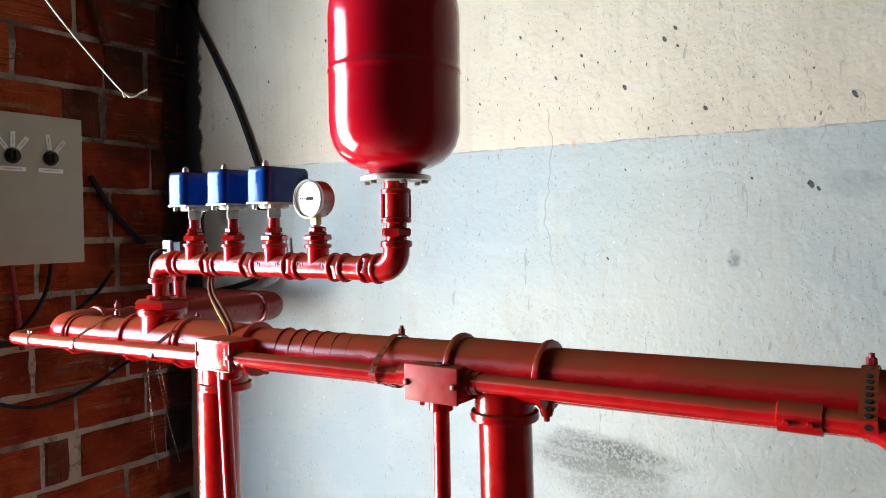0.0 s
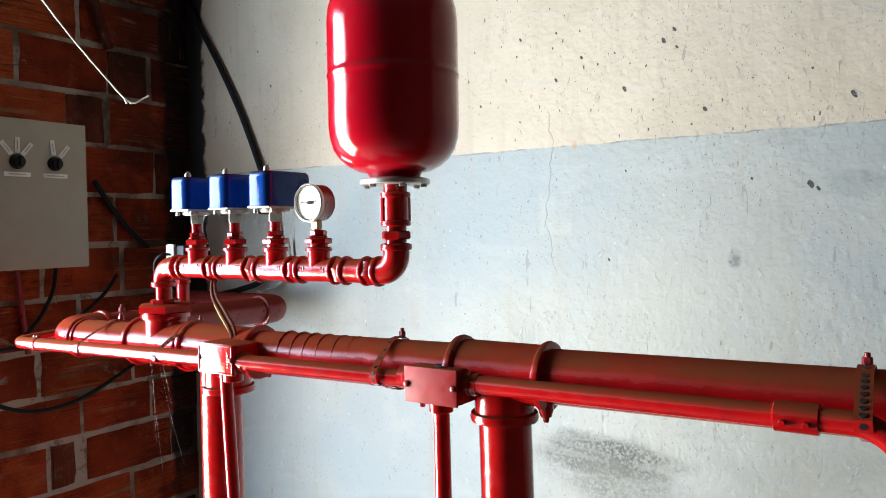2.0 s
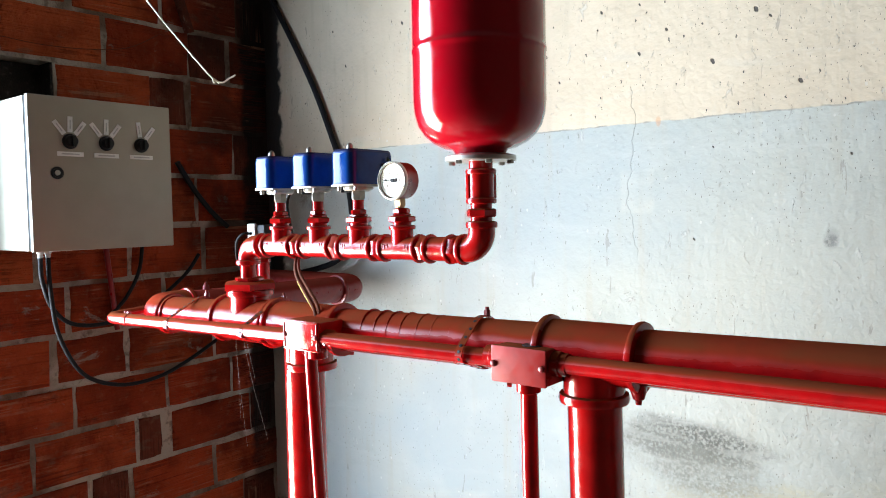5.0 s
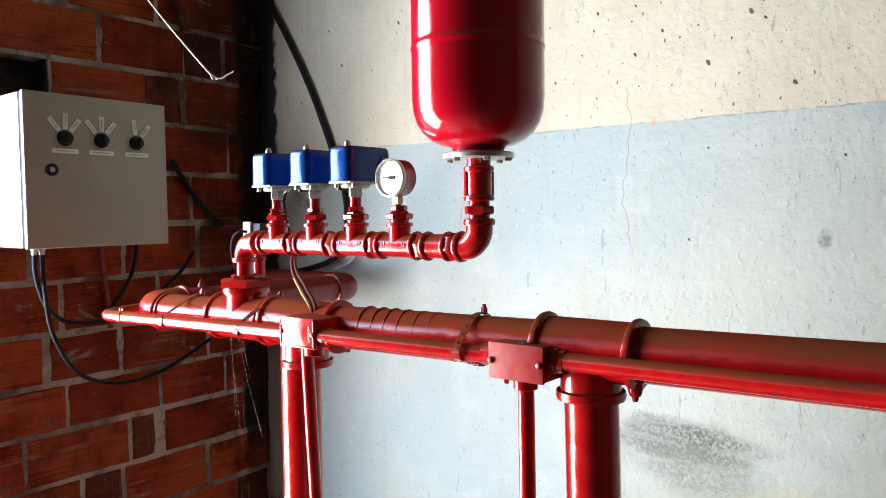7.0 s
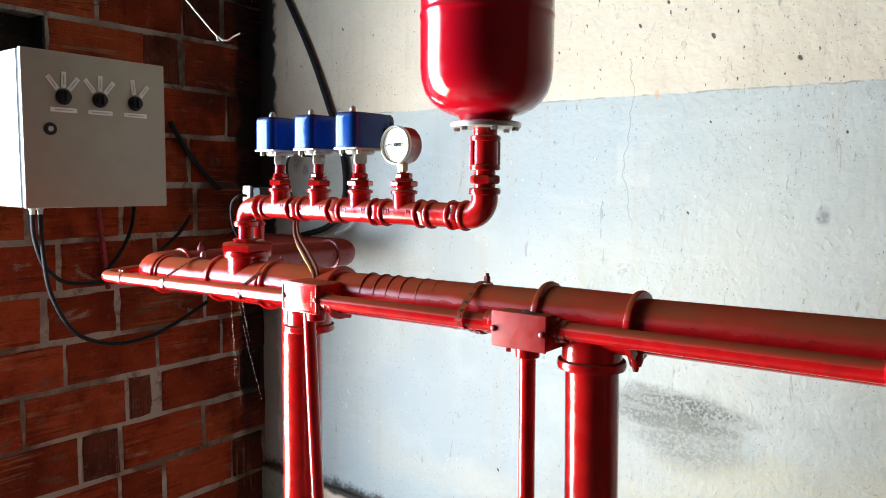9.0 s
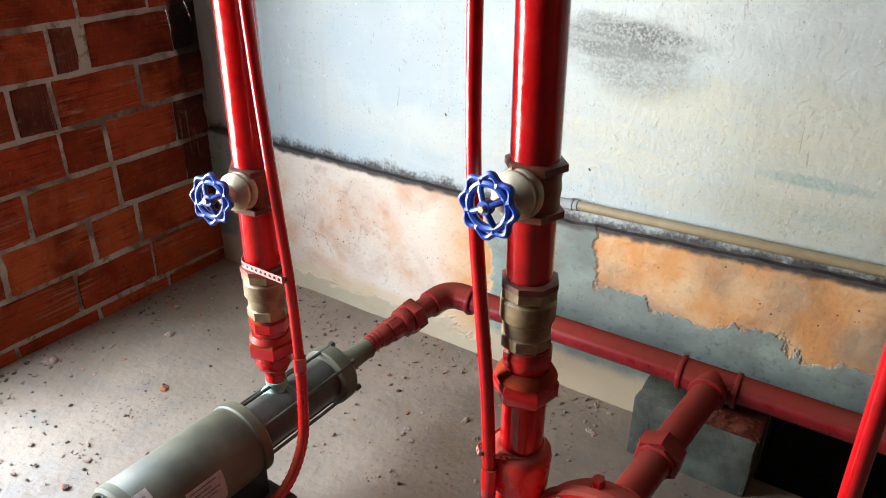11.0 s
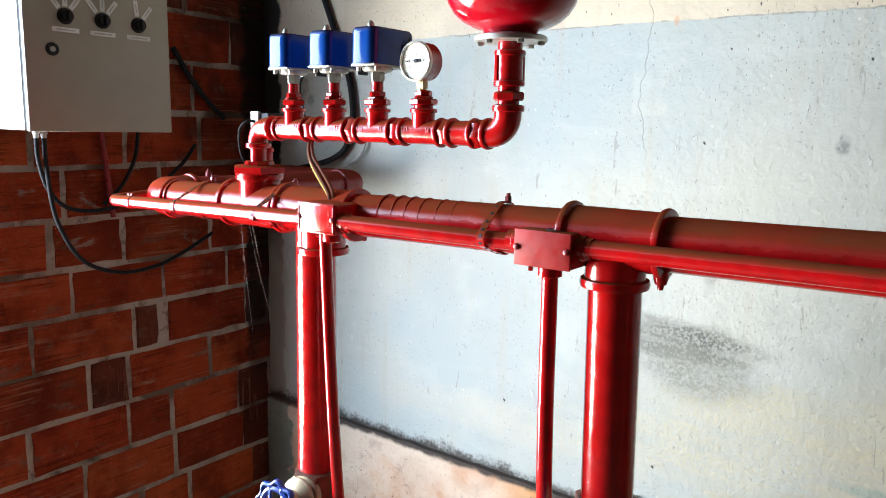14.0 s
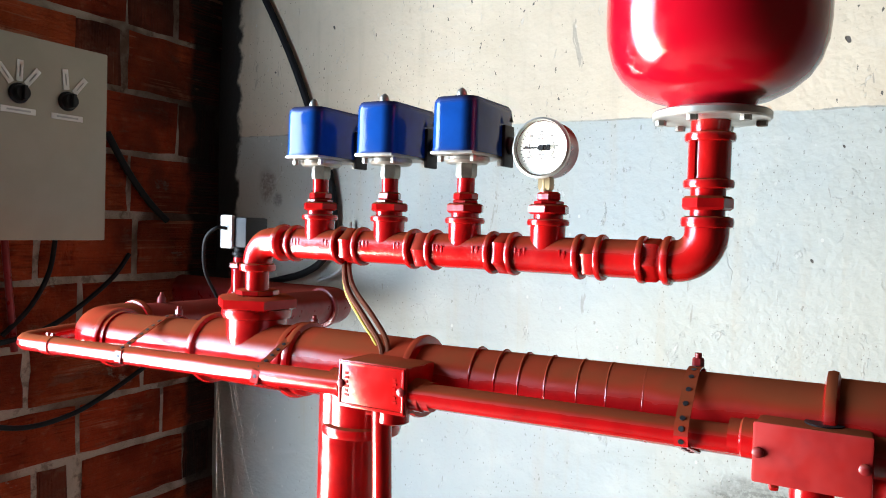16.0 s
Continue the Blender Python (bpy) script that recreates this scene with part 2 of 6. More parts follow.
    jag = k.math('MULTIPLY', k.math('SUBTRACT', k.noise(90, 4), 0.5), 1.6)
    lean = k.math('ADD', x, k.math('MULTIPLY', z, 0.35))
    knocks = None
    for cx, cz, size in ((-0.459, 1.991, 6.0), (-0.267, 1.923, 6.0), (-0.744, 2.154, 4.5), (-0.571, 2.084, 4.5), (-0.642, 2.034, 4.5), (-0.756, 2.111, 3.0), (0.039, 1.924, 7.0), (-0.045, 1.738, 8.0), (-0.030, 1.728, 5.0),
                         (-0.504, 1.570, 3.5), (-0.165, 1.756, 3.5), (-0.458, 1.790, 3.0), (-0.361, 2.095, 6.0), (-0.336, 2.118, 5.0), (-0.330, 2.075, 4.0), (-0.870, 1.990, 3.5), (-0.640, 2.156, 3.0), (-0.749, 1.936, 2.5), (-1.432, 2.246, 5.5),
                         (-1.689, 2.146, 4.5), (-1.748, 2.269, 4.0), (-0.577, 0.714, 4.0), (-1.045, 0.785, 4.5)):
        dx = k.math('DIVIDE', k.math('SUBTRACT', lean, cx + 0.35 * cz), size * 0.00072)
        dz = k.math('DIVIDE', k.math('SUBTRACT', z, cz), size * 0.00105)
        r = k.math('ADD', k.math('SQRT', k.math('ADD', k.math('MULTIPLY', dx, dx), k.math('MULTIPLY', dz, dz))), jag)
        spot = k.step(r, 1.15, 0.85)
        knocks = spot if knocks is None else k.math('MAXIMUM', knocks, spot)
    col = k.mix(k.math('MULTIPLY', knocks, 0.95), col, (0.05, 0.042, 0.036))
    # scratches and flakes, dark and pale
    tilt = k.nt.nodes.new("ShaderNodeMapping")
    k.put(tilt.inputs[0], k.pos)
    tilt.inputs["Rotation"].default_value, tilt.inputs["Scale"].default_value = (0, 0.6, 0), (34, 1, 7)
    scratch = k.step(k.noise(1, 5, tilt.outputs[0], 0.65, 1.2), 0.665, 0.70)
    col = k.mix(k.math('MULTIPLY', scratch, 0.5), col, (0.20, 0.18, 0.155))
    flake = k.step(k.noise(24, 6, k.stretch((1.4, 1, 0.8)), 0.7, 0.6), 0.64, 0.67)
    col = k.mix(k.math('MULTIPLY', flake, 0.35), col, (0.58, 0.57, 0.52))
    # patched, paler square and a rust drip under the dado's edge
    patch = k.math('MULTIPLY', k.step(x, -0.70, -0.69), k.math('MULTIPLY', k.step(x, -0.60, -0.61), k.math('MULTIPLY', k.step(z, 1.63, 1.64), k.step(z, 1.75, 1.74))))
    col = k.mix(k.math('MULTIPLY', k.math('MULTIPLY', patch, k.step(k.noise(18, 5), 0.35, 0.6)), 0.18), col, (0.62, 0.58, 0.47))
    col = k.mix(k.math('MULTIPLY', blot(-0.593, 1.862, 0.006, 0.013, 0.4, 1.2), 0.5), col, (0.50, 0.24, 0.10))
    # a hairline crack
    crack = k.math('ABSOLUTE', k.math('SUBTRACT', k.math('ADD', x, k.math('MULTIPLY', k.math('SUBTRACT', k.noise(5, 6, k.stretch((0, 0, 1))), 0.5), 0.14)), -0.66))
    crack = k.math('MULTIPLY', k.step(crack, 0.0010, 0.0003), k.math('MULTIPLY', k.step(z, 1.5, 1.6), k.step(z, 1.97, 1.93)))
    col = k.mix(k.math('MULTIPLY', crack, 0.35), col, (0.25, 0.24, 0.22))
    # ragged near-black strip in the corner, grey render lower down
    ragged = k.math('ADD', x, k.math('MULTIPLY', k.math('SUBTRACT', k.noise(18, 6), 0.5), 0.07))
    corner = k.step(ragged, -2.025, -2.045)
    corner_black = k.math('MULTIPLY', corner, k.step(k.math('ADD', z, k.math('MULTIPLY', mid, 0.2)), 1.15, 1.35))
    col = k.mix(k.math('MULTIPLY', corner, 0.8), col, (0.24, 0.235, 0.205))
    col = k.mix(corner_black, col, (0.014, 0.012, 0.010))
    # grime over the ledge
    rise = k.math('MULTIPLY', k.math('MAXIMUM', k.math('ADD', x, 0.62), 0.0), 0.055)
    low = k.step(k.math('ADD', k.math('SUBTRACT', z, rise), k.math('ADD', k.math('MULTIPLY', k.noise(16, 5), 0.07), k.math('MULTIPLY', k.noise(90, 4), 0.05))), 0.652, 0.612)
    col = k.mix(k.math('MULTIPLY', low, 0.95), col, (0.035, 0.024, 0.017))
    relief = k.math('SUBTRACT', k.math('ADD', k.math('MULTIPLY', mid, 0.8), k.math('ADD', k.math('MULTIPLY', fine, 0.45), k.math('MULTIPLY', flake, 0.25))), k.math('ADD', k.math('MULTIPLY', k.math('MAXIMUM', chip, knocks), 0.8), k.math('MULTIPLY', crack, 0.5)))
    return k.done(col, 0.78, relief, 0.008, 0.75)


def plaster_low():
    """The lower coat: paint flaked off orange render."""
    k = Mat("flaking_lower_plaster", 0.85)
    x, y, z = k.axes()
    n1, n2, fine = k.math('SUBTRACT', k.noise(7, 6, warp=0.6), 0.5), k.math('SUBTRACT', k.noise(28, 5), 0.5), k.noise(70, 5)
    zz = k.math('ADD', z, k.math('ADD', k.math('MULTIPLY', n1, 0.20), k.math('MULTIPLY', n2, 0.05)))
    xx = k.math('ADD', x, k.math('ADD', k.math('MULTIPLY', n1, 0.16), k.math('MULTIPLY', n2, 0.05)))
    paint = k.mix(k.step(k.noise(4, 5), 0.35, 0.65), (0.26, 0.285, 0.225), (0.165, 0.19, 0.155))
    paint = k.mix(k.step(k.noise(50, 4), 0.55, 0.75), paint, (0.15, 0.15, 0.135))
    render = k.mix(k.step(k.noise(9, 6), 0.35, 0.65), (0.52, 0.225, 0.070), (0.56, 0.335, 0.165))
    pale = k.mix(k.step(k.noise(5, 6), 0.25, 0.55), (0.54, 0.27, 0.135), (0.60, 0.46, 0.345))
    render = k.mix(k.step(x, -0.9, -1.1), render, pale)
    bare_a = k.math('MULTIPLY', k.step(xx, -0.86, -0.88), k.math('MULTIPLY', k.step(xx, -1.99, -1.97), k.step(zz, 0.06, 0.08)))
    bare_b = k.math('MULTIPLY', k.step(xx, -0.53, -0.51), k.step(zz, 0.365, 0.38))
    bare = k.math('MAXIMUM', bare_a, bare_b)
    blotch = k.step(k.noise(3.6, 7, warp=0.9), 0.46, 0.66)
    render = k.mix(k.math('MULTIPLY', blotch, 0.35), render, (0.34, 0.17, 0.095))
    seam = k.step(k.math('ABSOLUTE', k.math('SUBTRACT', k.noise(2.4, 6, warp=0.4), 0.5)), 0.004, 0.001)
    render = k.mix(k.math('MULTIPLY', k.math('MULTIPLY', seam, k.step(k.noise(3, 3), 0.48, 0.60)), 0.5), render, (0.12, 0.065, 0.04))
    col = k.mix(bare, paint, render)
    col = k.mix(k.math('MULTIPLY', k.step(fine, 0.54, 0.74), 0.35), col, (0.22, 0.13, 0.08))
    col = k.mix(k.math('MULTIPLY', k.step(k.noise(12, 6), 0.58, 0.72), 0.35), col, (0.20, 0.085, 0.06))
    holes = k.math('MULTIPLY', k.math('LESS_THAN', k.cells(45), 0.12), k.step(k.noise(6, 3), 0.5, 0.6))
    col = k.mix(k.math('MULTIPLY', holes, bare), col, (0.07, 0.035, 0.02))
    rise = k.math('MULTIPLY', k.math('MAXIMUM', k.math('ADD', x, 0.62), 0.0), 0.055)
    top = k.step(k.math('SUBTRACT', k.math('ADD', z, k.math('MULTIPLY', k.noise(20, 5), 0.03)), rise), 0.545, 0.562)
    col = k.mix(top, col, (0.045, 0.032, 0.024))
    foot = k.math('MULTIPLY', k.step(k.math('ADD', z, k.math('MULTIPLY', n1, 0.08)), 0.14, 0.10), k.step(x, -0.20, -0.26))
    # uneven dark patches over the right-hand part of the coat
    dark_patches = k.math('MULTIPLY', k.step(k.noise(3.2, 6, warp=0.7), 0.42, 0.60), k.step(x, -0.75, -0.5))
    col = k.mix(k.math('MULTIPLY', dark_patches, 0.55), col, (0.10, 0.095, 0.08))
    col = k.mix(k.math('MULTIPLY', foot, 0.7), col, (0.50, 0.34, 0.19))
    relief = k.math('SUBTRACT', k.math('ADD', k.math('MULTIPLY', k.noise(24, 6), 0.8), k.math('MULTIPLY', fine, 0.4)), k.math('ADD', k.math('MULTIPLY', bare, 0.9), k.math('MULTIPLY', holes, 0.6)))
    return k.done(col, 0.85, relief, 0.008, 0.65)


def corner_darkening(k, col):
    """Blackens the brick edge at the plaster; a wider dimming beside it is painted shade."""
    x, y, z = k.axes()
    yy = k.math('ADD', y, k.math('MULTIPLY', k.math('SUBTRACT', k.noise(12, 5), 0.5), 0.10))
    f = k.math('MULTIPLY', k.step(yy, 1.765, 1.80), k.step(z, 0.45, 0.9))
    # shade on the upper bricks towards the corner, painted into their colour
    corner_shade = k.math('MULTIPLY', k.math('MULTIPLY', k.step(yy, 1.36, 1.72), k.step(z, 1.15, 1.75)), k.step(k.noise(5, 5, warp=0.6), 0.25, 0.55))
    col = k.mix(k.math('MULTIPLY', corner_shade, 0.75), col, (0.030, 0.012, 0.008))
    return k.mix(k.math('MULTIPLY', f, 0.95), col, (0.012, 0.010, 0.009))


def brick_mat(name, a, b, header=False):
    k = Mat(name, 0.8)
    k.b.inputs["Specular IOR Level"].default_value = 0.12
    rnd = k.random()
    col = k.mix(rnd, a, b)
    col = k.mix(k.step(k.noise(6, 5), 0.38, 0.72), col, tuple(c * 0.45 for c in a))
    shade = k.math('FRACT', k.math('MULTIPLY', rnd, 7.31))
    col = k.mix(k.math('MULTIPLY', k.step(shade, 0.55, 1.0), 0.55), col, tuple(c * 0.38 for c in a))
    smear = k.math('MULTIPLY', k.step(k.noise(10, 6, k.stretch((1, 0.6, 1.6)), 0.65), 0.58, 0.68), 0.55)
    col = k.mix(smear, col, (0.15, 0.085, 0.055))
    crust = k.math('MULTIPLY', k.step(k.noise(7, 7, k.stretch((1, 0.8, 1.5)), 0.7, 0.4), 0.63, 0.68), 0.7)
    col = k.mix(crust, col, (0.30, 0.235, 0.185))
    col = k.mix(k.math('MULTIPLY', k.step(k.noise(35, 5), 0.55, 0.8), 0.25), col, (0.36, 0.19, 0.11))
    col = corner_darkening(k, col)
    lines = k.noise(1, 3, k.stretch((6, 300, 6) if header else (6, 6, 260)))
    ribs = k.noise(1, 2, k.stretch((3, 150, 3) if header else (3, 3, 120)))
    combed = k.step(k.noise(8, 4, warp=0.5), 0.48, 0.62)
    col = k.mix(k.math('MULTIPLY', k.step(lines, 0.52, 0.68), 0.35), col, tuple(c * 0.40 for c in a))
    col = k.mix(k.math('MULTIPLY', k.math('MULTIPLY', k.step(ribs, 0.54, 0.62), combed), 0.55), col, tuple(c * 0.25 for c in a))
    dusty = k.math('MULTIPLY', k.math('MULTIPLY', k.step(ribs, 0.46, 0.36), k.step(k.noise(5, 5, warp=0.4), 0.52, 0.66)), 0.45)
    col = k.mix(dusty, col, (0.40, 0.20, 0.12))
    relief = k.math('ADD', k.math('ADD', lines, k.math('MULTIPLY', k.math('MULTIPLY', ribs, combed), -1.8)), k.math('MULTIPLY', k.noise(22, 6), 2.6))
    return k.done(col, 0.82, relief, 0.010, 0.95)


BRICK = brick_mat("red_hollow_brick", (0.33, 0.040, 0.012), (0.46, 0.088, 0.026))
BRICK_END = brick_mat("grooved_brick_end", (0.14, 0.033, 0.018), (0.17, 0.043, 0.022), True)


def rough_stone(name, a, b, scale, depth=0.006, stain=(0.12, 0.10, 0.085)):
    k = Mat(name, 0.9)
    k.b.inputs["Specular IOR Level"].default_value = 0.15
    col = k.mix(k.step(k.noise(scale, 6), 0.35, 0.68), a, b)
    col = k.mix(k.math('MULTIPLY', k.step(k.noise(scale * 5, 5), 0.55, 0.78), 0.6), col, stain)
    return k.done(col, 0.9, k.math('ADD', k.noise(scale * 6, 6), k.noise(scale * 22, 4)), depth, 0.7)


def mortar_mat():
    k = Mat("grey_mortar", 0.9)
    k.b.inputs["Specular IOR Level"].default_value = 0.12
    col = k.mix(k.step(k.noise(5, 7, warp=0.6), 0.42, 0.66), (0.40, 0.33, 0.265), (0.15, 0.10, 0.07))
    col = k.mix(k.math('MULTIPLY', k.step(k.noise(15, 7, rough=0.7), 0.54, 0.64), 0.6), col, (0.075, 0.042, 0.027))
    col = corner_darkening(k, k.mix(k.step(k.noise(40, 5), 0.6, 0.8), col, (0.20, 0.15, 0.12)))
    return k.done(col, 0.9, k.math('ADD', k.noise(50, 6), k.noise(160, 4)), 0.008, 0.7)


MORTAR = mortar_mat()
CONCRETE = rough_stone("grey_concrete", (0.30, 0.29, 0.26), (0.22, 0.23, 0.21), 7)
CEILING = rough_stone("bare_concrete_slab", (0.075, 0.068, 0.06), (0.055, 0.05, 0.045), 3)
# the east and south walls are unseen; this dark tone limits their bounce
BACK_WALL = rough_stone("sooty_brickwork", (0.055, 0.028, 0.018), (0.04, 0.022, 0.015), 3, 0.004, (0.03, 0.02, 0.015))
STONE = rough_stone("rubble_chips", (0.34, 0.22, 0.16), (0.22, 0.15, 0.11), 30)
BRICK_CHIP = rough_stone("brick_chips", (0.36, 0.13, 0.06), (0.26, 0.09, 0.05), 30)
CLOD = rough_stone("dark_dirt_clods", (0.11, 0.080, 0.058), (0.065, 0.048, 0.036), 40)
EARTH = rough_stone("earth", (0.22, 0.17, 0.11), (0.15, 0.14, 0.08), 2)


def floor_mat():
    k = Mat("dusty_cement_floor", 0.75)
    col = k.mix(k.step(k.noise(2.2, 6), 0.35, 0.65), (0.245, 0.172, 0.115), (0.165, 0.112, 0.072))
    col = k.mix(k.math('MULTIPLY', k.step(k.noise(11, 6), 0.5, 0.72), 0.55), col, (0.16, 0.125, 0.10))
    col = k.mix(k.math('MULTIPLY', k.step(k.noise(6, 4, warp=1.0), 0.60, 0.74), 0.15), col, (0.27, 0.235, 0.205))
    x, y, z = k.axes()
    for cx, cy, r in ((-0.60, 1.22, 0.20), (-0.72, 1.45, 0.12), (0.1, 1.45, 0.22), (-1.9, 1.55, 0.16)):
        dx, dy = k.math('SUBTRACT', x, cx), k.math('SUBTRACT', y, cy)
        d = k.math('ADD', k.math('SQRT', k.math('ADD', k.math('MULTIPLY', dx, dx), k.math('MULTIPLY', dy, dy))), k.math('MULTIPLY', k.math('SUBTRACT', k.noise(9, 5), 0.5), 0.25))
        col = k.mix(k.math('MULTIPLY', k.step(d, r, r * 0.3), 0.45), col, (0.125, 0.075, 0.036))
    specks = k.math('LESS_THAN', k.math('ADD', k.cells(52), k.math('MULTIPLY', k.noise(150, 3), 0.2)), 0.31)
    specks = k.math('MULTIPLY', specks, k.step(k.noise(4, 3), 0.45, 0.6))
    col = k.mix(k.math('MULTIPLY', specks, 0.7), col, (0.075, 0.055, 0.045))
    rough = k.math('ADD', k.math('MULTIPLY', k.noise(5, 4), 0.4), 0.45)
    return k.done(col, rough, k.math('ADD', k.noise(40, 6), k.noise(8, 4)), 0.006, 0.6)


FLOOR = floor_mat()
DARK_CONCRETE = rough_stone("grimy_concrete", (0.120, 0.125, 0.092), (0.055, 0.055, 0.042), 9)
GRIMY = rough_stone("oily_dark_concrete", (0.060, 0.042, 0.030), (0.035, 0.026, 0.020), 9)
# near-black lining: paints the shade inside the recess, floor pit and brick gap
SHADE_LINING = rough_stone("sooty_rubble", (0.030, 0.024, 0.020), (0.018, 0.015, 0.013), 14)


# ---- mesh helpers ----
def facing(direction):
    return Vector(direction).to_track_quat('Z', 'Y').to_matrix().to_4x4()


def at(x, y, z, direction=(0, 0, 1)):
    return Matrix.Translation((x, y, z)) @ facing(direction)


def lathe(bm, m, profile, seg=28, caps=True):
    """Turn (radius, height) pairs about m's z axis."""
    rings = []
    for r, h in profile:
        rings.append([bm.verts.new(m @ Vector((r * math.cos(2 * math.pi * i / seg), r * math.sin(2 * math.pi * i / seg), h))) for i in range(seg)])
    for a, b in zip(rings, rings[1:]):
        for i in range(seg):
            bm.faces.new((a[i], a[(i + 1) % seg], b[(i + 1) % seg], b[i]))
    if caps:
        bm.faces.new(rings[0][::-1]), bm.faces.new(rings[-1])
    return bm


def rod(bm, m, r, h0, h1, seg=24):
    return lathe(bm, m, [(r, h0), (r, h1)], seg)


def bead(bm, m, h, r0, r1, w, seg=28):
    """A rounded collar round a pipe at height h."""
    return lathe(bm, m, [(r0 * 0.98, h - w), (r1 * 0.97, h - w * 0.75), (r1, h - w * 0.3), (r1, h + w * 0.3), (r1 * 0.97, h + w * 0.75), (r0 * 0.98, h + w)], seg)


def nut(bm, m, r, h0, h1, sides=6, turn=0.0):
    """A chamfered polygonal nut."""
    c = (h1 - h0) * 0.18
    m2 = m @ Matrix.Rotation(turn, 4, 'Z')
    return lathe(bm, m2, [(r * 0.88, h0), (r, h0 + c), (r, h1 - c), (r * 0.88, h1)], sides)


def smooth_path(points, steps=6, closed=False):
    """Catmull-Rom through the points."""
    p = [Vector(q) for q in points]
    out = []
    for i in range(len(p) - 1):
        a, b, c, d = p[max(i - 1, 0)], p[i], p[i + 1], p[min(i + 2, len(p) - 1)]
        for s in range(steps):
            t = s / steps
            out.append(0.5 * (2 * b + (c - a) * t + (2 * a - 5 * b + 4 * c - d) * t * t + (3 * b - a - 3 * c + d) * t ** 3))
    return out + [p[-1]]


def bent(points, radius, steps=8):
    """A polyline with its corners rounded off."""
    p = [Vector(q) for q in points]
    out = [p[0]]
    for a, b, c in zip(p, p[1:], p[2:]):
        u, v = (a - b).normalized(), (c - b).normalized()
        angle = u.angle(v)
        d = radius / math.tan(angle / 2)
        centre = b + (u + v).normalized() * (radius / math.sin(angle / 2))
        s, e = b + u * d - centre, b + v * d - centre
        for i in range(steps + 1):
            t = i / steps
            w = s.angle(e)
            out.append(centre + (s * math.sin((1 - t) * w) + e * math.sin(t * w)) / math.sin(w))
    return out + [p[-1]]


def tube(bm, path, r, seg=20, caps=True, ripple=0.0):
    """Sweep a circle along a path; ripple gives a corrugated hose."""
    path = [Vector(q) for q in path]
    rings, side = [], None
    for i, q in enumerate(path):
        d = (path[min(i + 1, len(path) - 1)] - path[max(i - 1, 0)]).normalized()
        if side is None:
            side = d.orthogonal().normalized()
        side = (side - d * side.dot(d)).normalized()
        up = d.cross(side)
        rr = r * (1 + ripple * (1 if i % 2 else -1))
        rings.append([bm.verts.new(q + rr * (side * math.cos(2 * math.pi * k / seg) + up * math.sin(2 * math.pi * k / seg))) for k in range(seg)])
    for a, b in zip(rings, rings[1:]):
        for k in range(seg):
            bm.faces.new((a[k], a[(k + 1) % seg], b[(k + 1) % seg], b[k]))
    if caps:
        bm.faces.new(rings[0][::-1]), bm.faces.new(rings[-1])
    return bm


def block(bm, a, b, bevel=0.0):
    """An upright box between two corners, with rounded edges."""
    geom = bmesh.ops.create_cube(bm, size=1.0)["verts"]
    for v in geom:
        v.co = Vector([a[i] + (v.co[i] + 0.5) * (b[i] - a[i]) for i in range(3)])
    if bevel:
        edges = list({e for v in geom for e in v.link_edges})
        bmesh.ops.bevel(bm, geom=edges, offset=bevel, segments=2, affect='EDGES', profile=0.6)
    return bm


def mesh_of(bm, name, mat, angle=38):
    bmesh.ops.recalc_face_normals(bm, faces=bm.faces)
    me = bpy.data.meshes.new(name)
    bm.to_mesh(me)
    bm.free()
    me.materials.append(mat)
    me.shade_smooth()
    me.set_sharp_from_angle(angle=radians(angle))
    return me


ORIGIN = {}


def part(name, bm, mat, parent, label="", angle=38):
    """One mesh object under a thing or a part, built in world coordinates."""
    ob = new(name, mesh_of(bm, name, mat, angle))
    ob.parent = parent
    ORIGIN[ob.name] = ORIGIN.get(parent.name, Vector((0, 0, 0)))
    ob.data.transform(Matrix.Translation(-ORIGIN[ob.name]))
    if label:
        ob["label"] = label
    return ob


def thing(name, place, label, category, group="", kind=""):
    ob = new(name)
    ob.empty_display_size = 0.05
    ob.location = place
    ORIGIN[ob.name] = Vector(place)
    return tagged(ob, label, category, group, kind)


def solid(name, bm, mat, label="", category="", group="", kind="", angle=38):
    return tagged(new(name, mesh_of(bm, name, mat, angle)), label, category, group, kind)


def B():
    return bmesh.new()


# ---- structure ----
RX0, RX1, RZ, RY = 0.012, 0.62, 0.24, 1.79      # low recess at the wall's foot; its floor pit is added for the block's shadow
T = 0.15
bm = B()
block(bm, (XW - 1.5, YS - 1.5, -0.25), (XE + 0.5, YN + 0.6, -0.2))
solid("ground", bm, EARTH, "bare earth outside the room", "ground", kind="structure")

bm = bmesh.new()
bmesh.ops.create_grid(bm, x_segments=90, y_segments=90, size=0.5)
for v in bm.verts:
    x, y = XW + (v.co.x + 0.5) * (XE - XW), YS + (v.co.y + 0.5) * (YN - YS)
    v.co = (x, y, 0.006 * noise.noise((x * 2.1, y * 2.1, 0)) + 0.003 * noise.noise((x * 9, y * 9, 3)) - 0.004)
for v in bm.verts:
    if v.co.y > RY - 0.024 and RX0 - 0.0245 < v.co.x < RX0 + 0.0245:
        v.co.x = RX0
    if v.co.y > RY - 0.024 and RX1 - 0.0245 < v.co.x < RX1 + 0.0245:
        v.co.x = RX1
    if RX0 - 0.001 < v.co.x < RX1 + 0.001 and abs(v.co.y - RY) < 0.024:
        v.co.y = RY
bmesh.ops.delete(bm, geom=[f for f in bm.faces if RX0 < f.calc_center_median().x < RX1 and f.calc_center_median().y > RY], context='FACES')
solid("floor", bm, FLOOR, "dusty cement floor strewn with rubble crumbs", "floor", kind="structure")

bm = B()
